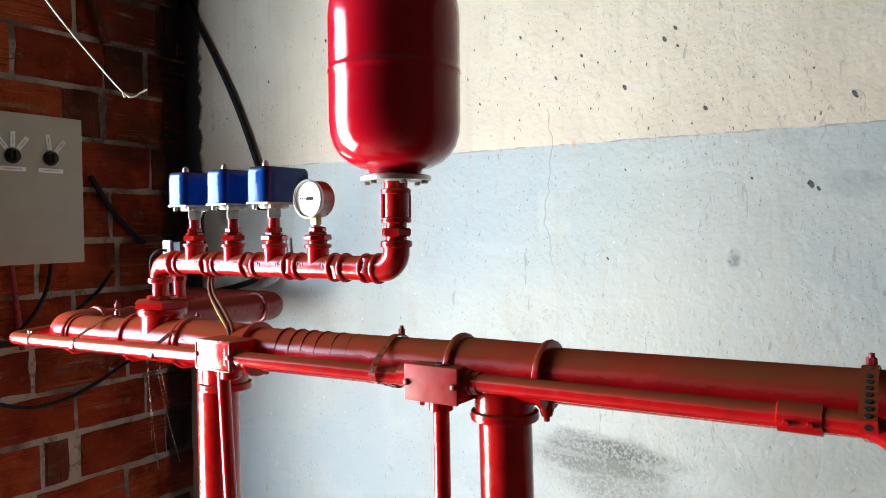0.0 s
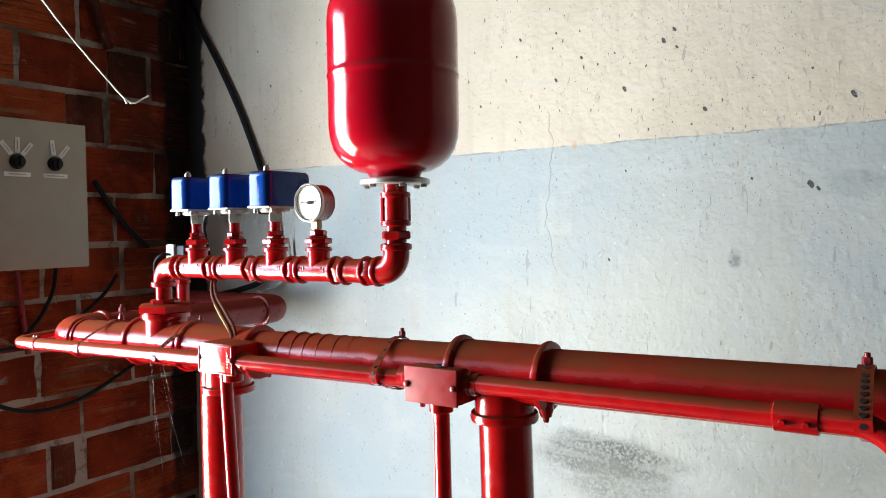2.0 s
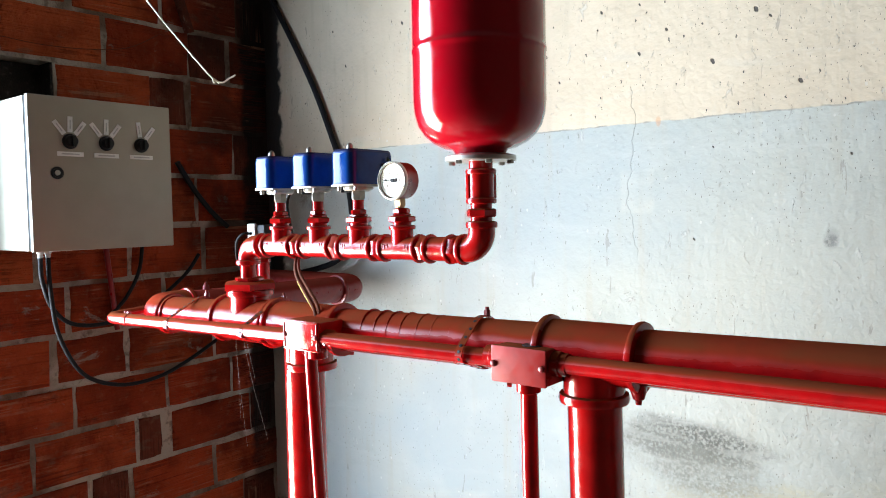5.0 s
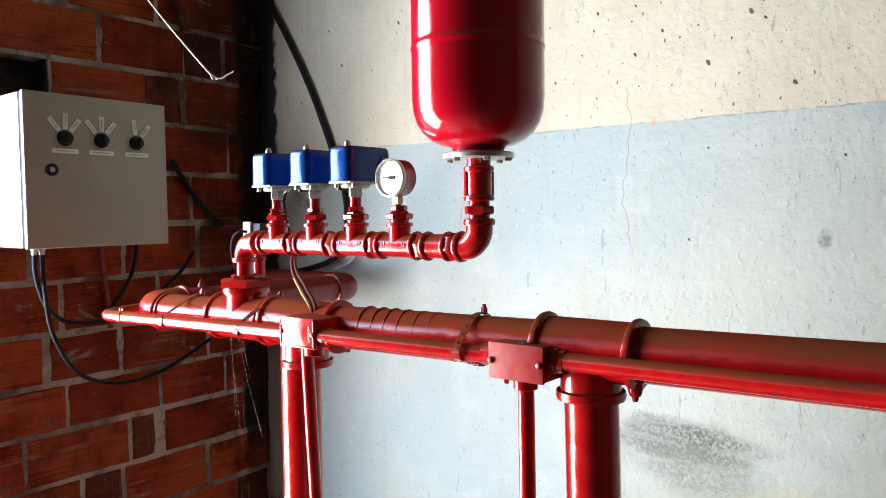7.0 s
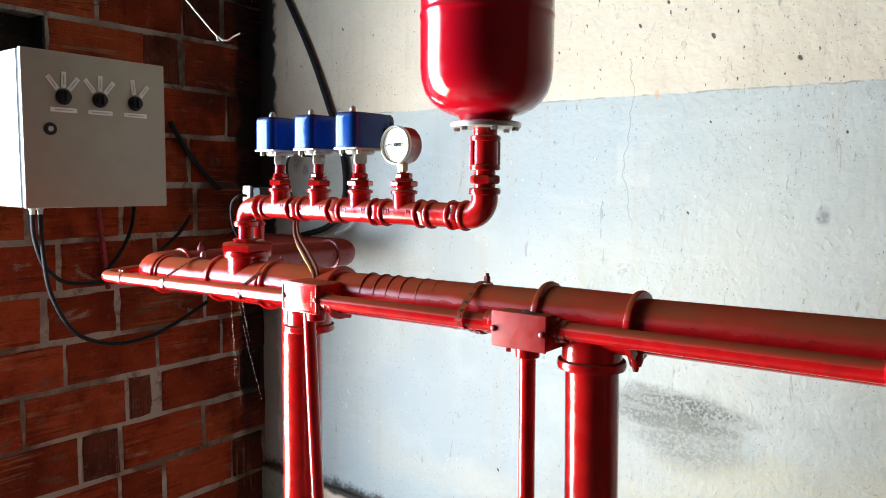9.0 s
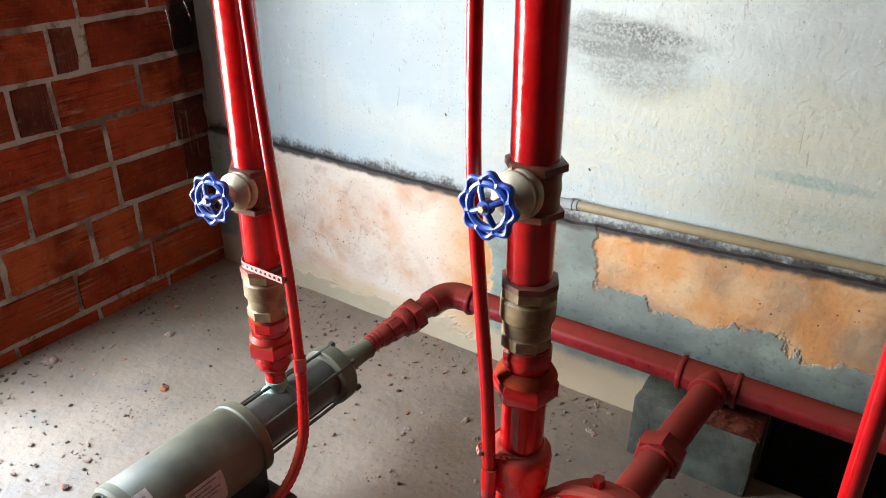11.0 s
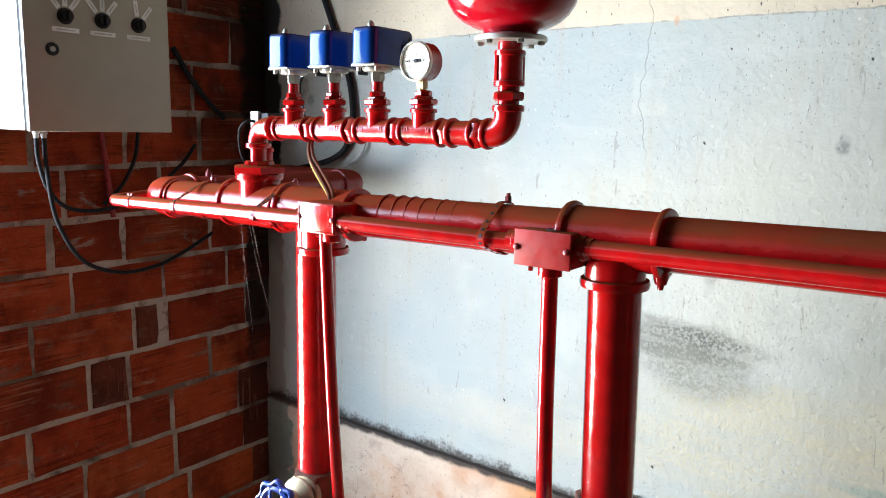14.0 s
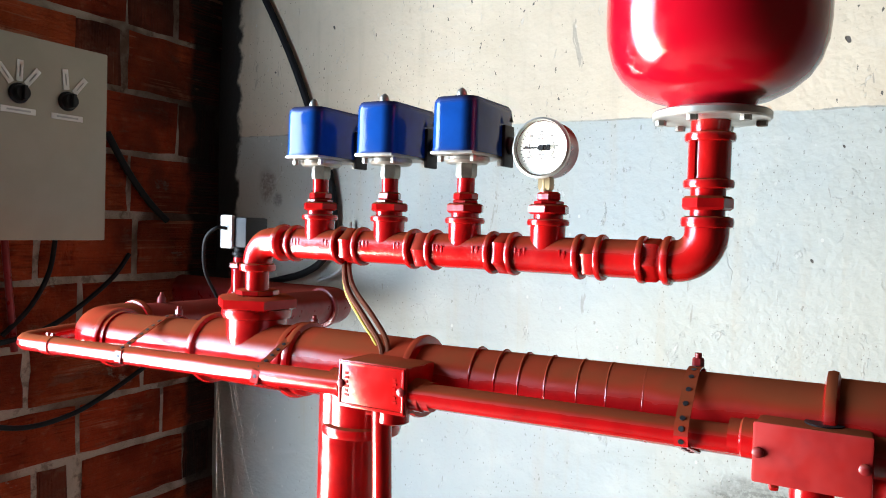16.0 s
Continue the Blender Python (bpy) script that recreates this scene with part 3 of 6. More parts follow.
block(bm, (XW - T, YS - T, CEIL), (XE + T, YN + T, CEIL + 0.15))
solid("ceiling", bm, CEILING, "bare concrete slab ceiling", "ceiling", kind="structure")

# the plastered wall with the low recess under the suction pipe
bm = B()
block(bm, (XW - T, YN, RZ), (XE + T, YN + T, CEIL))
block(bm, (XW - T, YN, -0.1), (RX0, YN + T, RZ))
block(bm, (RX1, YN, -0.1), (XE + T, YN + T, RZ))
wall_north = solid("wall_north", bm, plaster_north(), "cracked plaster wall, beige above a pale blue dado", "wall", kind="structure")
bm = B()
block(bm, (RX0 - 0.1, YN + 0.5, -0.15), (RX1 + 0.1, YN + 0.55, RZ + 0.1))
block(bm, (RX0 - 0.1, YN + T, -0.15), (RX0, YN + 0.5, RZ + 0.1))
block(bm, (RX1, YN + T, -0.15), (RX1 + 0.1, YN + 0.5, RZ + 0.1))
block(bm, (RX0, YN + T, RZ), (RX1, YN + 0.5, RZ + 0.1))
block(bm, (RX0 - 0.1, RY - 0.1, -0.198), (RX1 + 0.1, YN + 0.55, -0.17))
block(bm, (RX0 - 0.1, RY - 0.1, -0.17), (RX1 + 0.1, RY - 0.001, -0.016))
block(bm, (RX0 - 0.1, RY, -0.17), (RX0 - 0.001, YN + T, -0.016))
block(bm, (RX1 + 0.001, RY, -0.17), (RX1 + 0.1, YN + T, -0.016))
solid("recess", bm, SHADE_LINING, "low wall recess with an added floor pit, shade painted near-black", "recess", kind="structure")


def lower_coat(x0, x1, z0, z1):
    nx, nz = max(4, int((x1 - x0) / 0.02)), max(3, int((z1 - z0) / 0.02))
    bm = B()
    rows = []
    for j in range(nz + 2):
        row = []
        for i in range(nx + 1):
            x = x0 + (x1 - x0) * i / nx
            top = z1 + (0.006 * noise.noise((x * 14, 5, 0)) + 0.004 * noise.noise((x * 41, 5, 0)) + max(x + 0.62, 0) * 0.055 if z1 > 0.5 else 0)
            z = z0 + (top - z0) * min(j, nz) / nz
            out = 0.020 + 0.004 * noise.noise((x * 9, z * 9, 1)) + 0.002 * noise.noise((x * 33, z * 33, 2))
            row.append(bm.verts.new((x, YN - (out if j <= nz else -0.01), z)))
        rows.append(row)
    for a, b in zip(rows, rows[1:]):
        for i in range(nx):
            bm.faces.new((a[i], a[i + 1], b[i + 1], b[i]))
    return bm


LOW = plaster_low()
bm = lower_coat(XW, RX0, -0.02, 0.553)
low_a = part("lower_coat", bm, LOW, wall_north, "flaking orange render with grimy ledge")
bm = lower_coat(RX0, RX1, RZ, 0.553)
part("lower_coat", bm, LOW, wall_north)
bm = lower_coat(RX1, XE, -0.02, 0.553)
part("lower_coat", bm, LOW, wall_north)

# brick wall: mortar bed with the doorway
bm = B()
HOLE = (0.82, 1.118, 1.958, 2.108)      # a brick is missing above the cabinet
block(bm, (XW - T, DOOR_B, -0.1), (XW - 0.005, YN, HOLE[2]))
block(bm, (XW - T, DOOR_B, HOLE[3]), (XW - 0.005, YN, CEIL))
block(bm, (XW - T, DOOR_B, HOLE[2]), (XW - 0.005, HOLE[0], HOLE[3]))
block(bm, (XW - T, HOLE[1], HOLE[2]), (XW - 0.005, YN, HOLE[3]))
block(bm, (XW - T, HOLE[0], HOLE[2]), (XW - 0.12, HOLE[1], HOLE[3]))
block(bm, (XW - T, YS, -0.1), (XW - 0.005, DOOR_A, CEIL))
block(bm, (XW - T, DOOR_A, DOOR_H), (XW - 0.005, DOOR_B, CEIL))
block(bm, (XW - T, DOOR_A, -0.1), (XW - 0.005, DOOR_B, SILL))
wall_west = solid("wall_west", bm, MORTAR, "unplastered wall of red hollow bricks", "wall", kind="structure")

# near-black panels put the gap's shade into its colour
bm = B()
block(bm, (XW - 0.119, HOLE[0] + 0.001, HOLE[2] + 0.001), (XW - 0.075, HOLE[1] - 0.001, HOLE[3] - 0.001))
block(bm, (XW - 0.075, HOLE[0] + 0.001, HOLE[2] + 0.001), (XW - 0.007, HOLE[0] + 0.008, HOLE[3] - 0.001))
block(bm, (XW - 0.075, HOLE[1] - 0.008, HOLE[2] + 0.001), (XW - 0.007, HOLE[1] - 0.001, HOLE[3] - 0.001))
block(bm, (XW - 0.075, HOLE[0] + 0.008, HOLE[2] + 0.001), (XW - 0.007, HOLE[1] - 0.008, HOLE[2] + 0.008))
solid("wall_recess", bm, SHADE_LINING, "gap of a missing brick, its shade painted near-black", "recess", kind="structure")
bm = B()
block(bm, (XE, YS - T, -0.1), (XE + T, YN, CEIL))
solid("wall_east", bm, BACK_WALL, "unseen brick wall, kept dark to hold down the bounce", "wall", kind="structure")
bm = B()
block(bm, (XW - T, YS - T, -0.1), (XE, YS, CEIL))
solid("wall_south", bm, BACK_WALL, "unseen brick wall, kept dark to hold down the bounce", "wall", kind="structure")

# ---- the red header pipe and its branches ----
HY, HZ, HR = 1.07, 1.434, 0.0395        # header axis and radius
BX = -1.540                             # the pipe that runs back to the wall
R1X, R2X = -0.975, -0.355               # the two risers
MY, MZ = 1.062, 1.586                   # pressure manifold axis
ALONG = (1, 0, 0)


def hz(x):
    """Height of the header's axis: it falls slightly towards the brick wall."""
    return HZ + 0.0165 * (x + 0.70)



def ring_profile(r, lip, a, b, w=0.0065):
    """A turned sleeve from a to b with a rolled lip at each end."""
    e = 0.3 * w
    return [(r * 0.9, a - w), (r + lip * 0.8, a - w + e), (r + lip, a), (r + lip * 0.8, a + w - e), (r, a + w), (r, b - w), (r + lip * 0.8, b - w + e), (r + lip, b), (r + lip * 0.8, b + w - e), (r * 0.9, b + w)]


def tee(x, half, r, down, drop, mat, thin=0.0):
    """A threaded tee on the header: a fat lipped sleeve and its branch."""
    part("tee", lathe(B(), at(x, HY, hz(x), ALONG), ring_profile(r, 0.0065, -half, half), 32), mat, header)
    k = at(x, HY, hz(x), (0, 0, -1 if down else 1))
    q = r - thin
    part("tee_branch", lathe(B(), k, [(q, 0.0), (q, drop - 0.013), (q + 0.0055, drop - 0.011), (q + 0.007, drop - 0.005), (q + 0.0055, drop + 0.001), (q * 0.9, drop + 0.003)], 32), mat, header)


header = thing("header_pipe", (0, HY, HZ), "glossy red header pipe with dust on its top", "pipe")
bm = tube(B(), [(XE + 0.05, HY, hz(XE + 0.05)), (BX + 0.06, HY, hz(BX))], HR, 32)
part("pipe", bm, RED, header)
bm = B()
for i in range(7):
    lathe(bm, at(-0.80 + i * 0.033 + random.uniform(-0.006, 0.006), HY, hz(-0.66), (1, 0.10, 0.02)), [(HR - 0.0003, -0.0014), (HR + 0.0005, 0), (HR - 0.0003, 0.0014)], 28)
part("thread", bm, RED, header, "raised rings of paint on the pipe")
BZ = hz(BX)
bm = tube(B(), bent([(BX + 0.10, HY, BZ), (BX, HY, BZ), (BX, HY + 0.10, BZ)], 0.062, 12), HR + 0.004, 32)
bead(bm, at(BX + 0.085, HY, BZ, ALONG), 0, HR, HR + 0.009, 0.008)
bead(bm, at(BX, HY + 0.095, BZ, (0, 1, 0)), 0, HR, HR + 0.009, 0.008)
part("elbow", bm, RED, header)
bm = tube(B(), [(BX, HY + 0.06, BZ), (BX + 0.004, 1.70, BZ - 0.004)], HR, 32)
part("back_pipe", bm, RED_DULL, header, "dusty red pipe run back to the wall")
bm = tube(B(), bent([(BX + 0.004, 1.67, BZ - 0.006), (BX + 0.004, 1.765, BZ - 0.006), (XW - 0.03, 1.765, BZ - 0.006)], 0.06, 12), HR + 0.003, 32)
bead(bm, at(BX + 0.004, 1.678, BZ - 0.006, (0, 1, 0)), 0, HR, HR + 0.009, 0.008)
part("end_elbow", bm, RED_DULL, header)
tee(R1X + 0.008, 0.092, HR + 0.005, True, 0.082, RED)
tee(R2X, 0.073, HR + 0.005, True, 0.07, RED)
tee(-1.155, 0.082, HR + 0.006, False, 0.064, RED_WET, 0.003)
bm = B()
nut(bm, at(-1.155, HY, hz(-1.155)), 0.058, 0.064, 0.083, 6, 0.4)
nut(bm, at(-1.155, HY, hz(-1.155)), 0.030, 0.083, 0.092, 8)
part("reducer_bush", bm, RED_WET, header)
bm = B()
m = at(0.235, HY, hz(0.235), ALONG)
rod(bm, m, HR + 0.005, -0.07, 0.07, 32)
for h in (-0.07, 0.07):
    bead(bm, m, h, HR, HR + 0.013, 0.010)
part("coupling", bm, RED, header)


# ---- pressure manifold ----
manifold = thing("pressure_manifold", (-0.85, MY, MZ), "red threaded manifold of tees, thickly overpainted", "pipe fittings")
MR = 0.0205
bm = tube(B(), [(-1.10, MY, MZ), (-0.575, MY, MZ)], 0.0165, 24)
part("nipple", bm, RED_WET, manifold)


def small_tee(x):
    bm = B()
    m = at(x, MY, MZ, ALONG)
    rod(bm, m, MR, -0.038, 0.038, 28)
    for h in (-0.039, 0.039):
        bead(bm, m, h, MR, MR + 0.0045, 0.0040, 28)
    k = at(x, MY, MZ)
    rod(bm, k, MR - 0.001, 0, 0.036, 28)
    bead(bm, k, 0.036, MR - 0.001, MR + 0.003, 0.004, 28)
    return bm


def lumps(x, z, n, step):
    """Raised foundry marks drowned in paint."""
    bm = B()
    for i in range(n):
        px, pz = x + i * step, z + random.uniform(-0.001, 0.001)
        y = MY - math.sqrt(max(MR ** 2 - (pz - MZ) ** 2, 0)) - 0.0006
        block(bm, (px - 0.0012, y, pz - 0.004), (px + 0.0012, y + 0.003, pz + 0.004), 0.0006)
        if i % 2:
            block(bm, (px - 0.003, y, pz - 0.001), (px + 0.002, y + 0.003, pz + 0.001), 0.0005)
    return bm


STEMS = (-1.038, -0.927, -0.819, -0.714)
for x in STEMS:
    t1 = part("tee", small_tee(x), RED_WET, manifold)
    part("cast_mark", lumps(x - 0.030, MZ + 0.003, 3, 0.0055), RED_WET, manifold)
    part("cast_mark", lumps(x + 0.022, MZ + 0.003, 2, 0.0055), RED_WET, manifold)
    bm = B()
    k = at(x, MY, MZ)
    rod(bm, k, MR - 0.004, 0.038, 0.046, 20)
    nut(bm, k, MR + 0.003, 0.045, 0.056, 6, random.random())
    nut(bm, k, MR - 0.004, 0.056, 0.060, 6, random.random())
    nut(bm, k, MR - 0.006, 0.060, 0.069, 6, random.random())
    rod(bm, k, 0.0105, 0.066, 0.070 if x == STEMS[3] else 0.086, 16)
    part("reducer", bm, RED_WET, manifold)
for x in (-0.984, -0.873, -0.766, -0.661, -0.597):
    bm = B()
    nut(bm, at(x, MY, MZ, ALONG), MR + 0.003, -0.009, 0.009, 6, random.random())
    part("union_nut", bm, RED_WET, manifold)
bm = B()
m = at(-0.629, MY, MZ, ALONG)
rod(bm, m, MR, -0.022, 0.022, 28)
for h in (-0.022, 0.022):
    bead(bm, m, h, MR, MR + 0.0045, 0.0040)
part("coupling", bm, RED_WET, manifold)
MX = -1.148
bm = tube(B(), bent([(-1.098, MY, MZ), (MX, MY, MZ), (MX, MY, MZ - 0.042)], 0.030, 10), MR, 28)
bead(bm, at(-1.100, MY, MZ, ALONG), 0, MR, MR + 0.005, 0.006)
bead(bm, at(MX, MY, MZ - 0.036), 0, MR, MR + 0.005, 0.006)
part("elbow", bm, RED_WET, manifold)
bm = rod(B(), at(MX, MY, MZ), 0.0165, -0.085, -0.03, 24)
part("nipple", bm, RED_WET, manifold)
TX = -0.545
bm = tube(B(), bent([(-0.587, MY, MZ), (TX, MY, MZ), (TX, MY, MZ + 0.042)], 0.030, 10), MR + 0.001, 28)
bead(bm, at(-0.581, MY, MZ, ALONG), 0, MR, MR + 0.005, 0.0045)
bead(bm, at(TX, MY, MZ + 0.040), 0, MR, MR + 0.005, 0.006)
part("elbow", bm, RED_WET, manifold)
bm = B()
k = at(TX, MY, MZ)
rod(bm, k, 0.017, 0.03, 0.14, 24)
nut(bm, k, MR + 0.004, 0.052, 0.066, 6, 0.3)
part("union_nut", bm, RED_WET, manifold)
bm = B()
rod(bm, k, MR, 0.078, 0.124, 28)
for h in (0.078, 0.124):
    bead(bm, k, h, MR, MR + 0.004, 0.005)
for i in range(2):
    a = i * math.pi - 2.2
    c = Vector((TX + (MR + 0.001) * math.cos(a), MY + (MR + 0.001) * math.sin(a), MZ))
    block(bm, (c.x - 0.003, c.y - 0.003, MZ + 0.082), (c.x + 0.003, c.y + 0.003, MZ + 0.120), 0.001)
part("socket", bm, RED_WET, manifold)


# ---- pressure switches ----
def pressure_switch(x, label):
    z0 = MZ + 0.112
    sw = thing("pressure_switch", (x, MY, MZ + 0.086), label, "pressure switch", "switches on the manifold")
    k = at(x, MY, MZ)
    bm = B()
    nut(bm, k, 0.0125, 0.086, 0.104, 6, 0.5)
    rod(bm, k, 0.008, 0.080, 0.112, 16)
    part("stem", bm, ZINC, sw, "bright zinc hexagon stem")
    bm = B()
    block(bm, (x - 0.025, MY - 0.042, z0 - 0.0012), (x + 0.029, MY + 0.058, z0 + 0.0022), 0.0006)
    lathe(bm, k, [(0.024, 0.103), (0.027, 0.106), (0.027, 0.110)], 28)
    for dx, dy in ((-0.018, -0.03), (0.024, -0.03), (-0.018, 0.04), (0.024, 0.04)):
        nut(bm, at(x + dx, MY + dy, z0), 0.004, -0.009, -0.002)
    part("base_plate", bm, ZINC, sw, "zinc base plate with screw heads")
    # a cover with a rounded front and a slightly domed top
    bm = B()
    w, f, r, top = 0.0285, MY - 0.046, 0.016, z0 + 0.064
    x += 0.002
    outline = []
    for cx, cy, a0 in ((x + w - r, f + r, -90), (x + w - 0.006, MY + 0.056, 0), (x - w + 0.006, MY + 0.056, 90), (x - w + r, f + r, 180)):
        rr = r if cy < MY else 0.006
        for i in range(7):
            a = radians(a0 + 90 * i / 6)
            outline.append((cx + rr * math.cos(a), cy + rr * math.sin(a)))
    mid = (x, MY)
    rings = []
    for z, s in ((z0 + 0.002, 1.03), (z0 + 0.006, 1.0), (top - 0.010, 0.99), (top - 0.004, 0.97), (top, 0.90)):
        rings.append([bm.verts.new((mid[0] + (px - mid[0]) * s, mid[1] + (py - mid[1]) * s, z)) for px, py in outline])
    for a, b in zip(rings, rings[1:]):
        for i in range(len(a)):
            bm.faces.new((a[i], a[(i + 1) % len(a)], b[(i + 1) % len(a)], b[i]))
    bm.faces.new(rings[-1]), bm.faces.new(rings[0][::-1])
    part("cover", bm, BLUE, sw, "blue enamelled cover")
    bm = B()
    lathe(bm, at(x, MY - 0.020, top), [(0.006, -0.002), (0.006, 0.006), (0.0045, 0.010), (0.0015, 0.0125)], 16)
    part("cap_nut", bm, ZINC, sw)
    bm = B()
    block(bm, (x + w - 0.001, MY + 0.030, z0 - 0.010), (x + w + 0.004, MY + 0.056, z0 + 0.040), 0.002)
    lathe(bm, at(x + w, MY + 0.044, z0 + 0.016, (1, 0, 0)), [(0.011, 0), (0.011, 0.007), (0.007, 0.010)], 20)
    gland = part("cable_gland", bm, BLACK, sw, "black cable entry")
    bm = B()
    t = [bm.verts.new((x + w + 0.0055, MY + 0.043 + dy, z0 + 0.044 + dz)) for dy, dz in ((-0.006, 0), (0.006, 0), (0, 0.009))]
    bm.faces.new(t)
    bmesh.ops.solidify(bm, geom=bm.faces[:], thickness=0.0012)
    part("warning_mark", bm, WHITE, gland)
    return sw


for x, words in zip(STEMS, ("blue pressure switch next to the manifold elbow, wires below", "blue pressure switch on a red threaded stem", "blue pressure switch beside the dial gauge")):
    pressure_switch(x, words)

# ---- dial gauge ----
gx, gz, gy = STEMS[3] - 0.004, 1.703, MY - 0.010
gauge = thing("pressure_gauge", (gx, MY, MZ + 0.086), "round dial pressure gauge with white face", "pressure gauge")
bm = B()
nut(bm, at(gx, MY, MZ), 0.0095, 0.072, 0.086, 4, 0.78)
rod(bm, at(gx, MY, MZ), 0.007, 0.066, 0.094, 16)
part("stem", bm, BRASS, gauge, "brass square stem")
GR = 0.0315
bm = B()
m = at(gx, gy, gz, (0, -1, 0))
lathe(bm, m, [(GR * 0.9, -0.028), (GR, -0.024), (GR, 0.004), (GR + 0.0015, 0.006), (GR + 0.0015, 0.0065)], 40, False)
part("case", bm, RED_DULL, gauge, "dark red gauge case")
part("bezel", lathe(B(), m, [(GR + 0.0018, 0.005), (GR + 0.0018, 0.010), (GR - 0.0005, 0.0115), (GR - 0.0015, 0.006)], 40, False), STEEL, gauge, "pale steel bezel")
part("dial", lathe(B(), m, [(GR - 0.002, 0.004), (GR - 0.0025, 0.0062)], 40), DIAL, gauge)
bm = B()
for i in range(28):
    a = radians(-135 + 270 * i / 27)
    r0 = GR * (0.72 if i % 4 else 0.66)
    u, w = Vector((math.sin(a), 0, math.cos(a))), Vector((math.cos(a), 0, -math.sin(a)))
    c = Vector((gx, gy - 0.0066, gz))
    q = [c + u * r0 + w * 0.0004, c + u * GR * 0.80 + w * 0.0004, c + u * GR * 0.80 - w * 0.0004, c + u * r0 - w * 0.0004]
    bm.faces.new([bm.verts.new(v) for v in q])
lathe(bm, at(gx, gy - 0.0062, gz, (0, -1, 0)), [(GR * 0.48, 0), (GR * 0.48, 0.0005), (GR * 0.455, 0.0005), (GR * 0.455, 0)], 36, False)
for dz, w in ((0.010, 0.010), (-0.008, 0.007), (-0.012, 0.004)):
    block(bm, (gx - w / 2, gy - 0.0068, gz + dz), (gx + w / 2, gy - 0.0062, gz + dz + 0.0014))
for i in range(7):
    a = radians(-125 + 250 * i / 6)
    c = (gx + math.sin(a) * GR * 0.57, gz + math.cos(a) * GR * 0.57)
    block(bm, (c[0] - 0.0016, gy - 0.0068, c[1] - 0.001), (c[0] + 0.0016, gy - 0.0062, c[1] + 0.001))
part("dial_marks", bm, GREY_INK, gauge)
bm = B()
block(bm, (gx - 0.021, gy - 0.0085, gz - 0.0006), (gx + 0.004, gy - 0.0075, gz + 0.0010))
block(bm, (gx - 0.002, gy - 0.0086, gz - 0.0030), (gx + 0.011, gy - 0.0074, gz + 0.0034), 0.0005)
lathe(bm, at(gx, gy - 0.007, gz, (0, -1, 0)), [(0.0032, 0), (0.0032, 0.003)], 16)
part("pointer", bm, BLACK, gauge)
glass = part("glass", lathe(B(), m, [(GR - 0.003, 0.0092), (GR - 0.003, 0.0100)], 40), GLASS, gauge)
glass.visible_shadow = False

# ---- expansion tank ----
KR, KB, KT = 0.1045, 1.742, 2.062
tank = thing("expansion_tank", (TX, MY, 1.728), "glossy red steel expansion tank with welded seam", "tank")
k = at(TX, MY, 0)
prof = [(0.040, KB - 0.004), (0.044, KB + 0.003), (0.058, KB + 0.006), (0.074, KB + 0.014), (0.088, KB + 0.026), (0.097, KB + 0.040), (0.1025, KB + 0.058), (KR, KB + 0.078)]
seam = (KB + KT) / 2 - 0.004
prof += [(KR, KB + 0.085), (KR, seam - 0.010), (KR, seam - 0.004), (KR + 0.0012, seam - 0.002), (KR + 0.0012, seam + 0.002), (KR, seam + 0.004), (KR, seam + 0.010), (KR, KT - 0.085)]
prof += [(r, KB + KT - h) for r, h in reversed(prof[2:8])] + [(0.03, KT - 0.003), (0.004, KT - 0.002)]
part("shell", lathe(B(), k, prof, 64), TANK_RED, tank, angle=60)
bm = lathe(B(), k, [(0.055, 1.7265), (0.0565, 1.728), (0.0565, 1.7335), (0.055, 1.735), (0.043, 1.7375)], 40)
flange = part("flange", bm, STEEL, tank, "grey steel flange")
for i in range(6):
    a = i * math.pi / 3 + 0.35
    bm = nut(B(), at(TX + 0.048 * math.cos(a), MY + 0.048 * math.sin(a), 1.7275), 0.0055, -0.006, 0.0, 6, a)
    part("bolt", bm, ZINC, flange)
bm = rod(B(), k, 0.019, 1.705, 1.730, 24)
part("neck", bm, RED_WET, tank)
part("valve_cap", lathe(B(), k, [(0.012, KT - 0.004), (0.012, KT + 0.012), (0.008, KT + 0.016)], 20), BLACK, tank)


# ---- risers with valves ----
def riser(x, top, low, label, lean=0.0):
    r = thing("riser_pipe", (x, HY, low), label, "pipe", "risers under the header")
    part("pipe", tube(B(), [(x, HY, top), (x + lean, HY, low)], HR, 32), RED_WET, r)
    return r


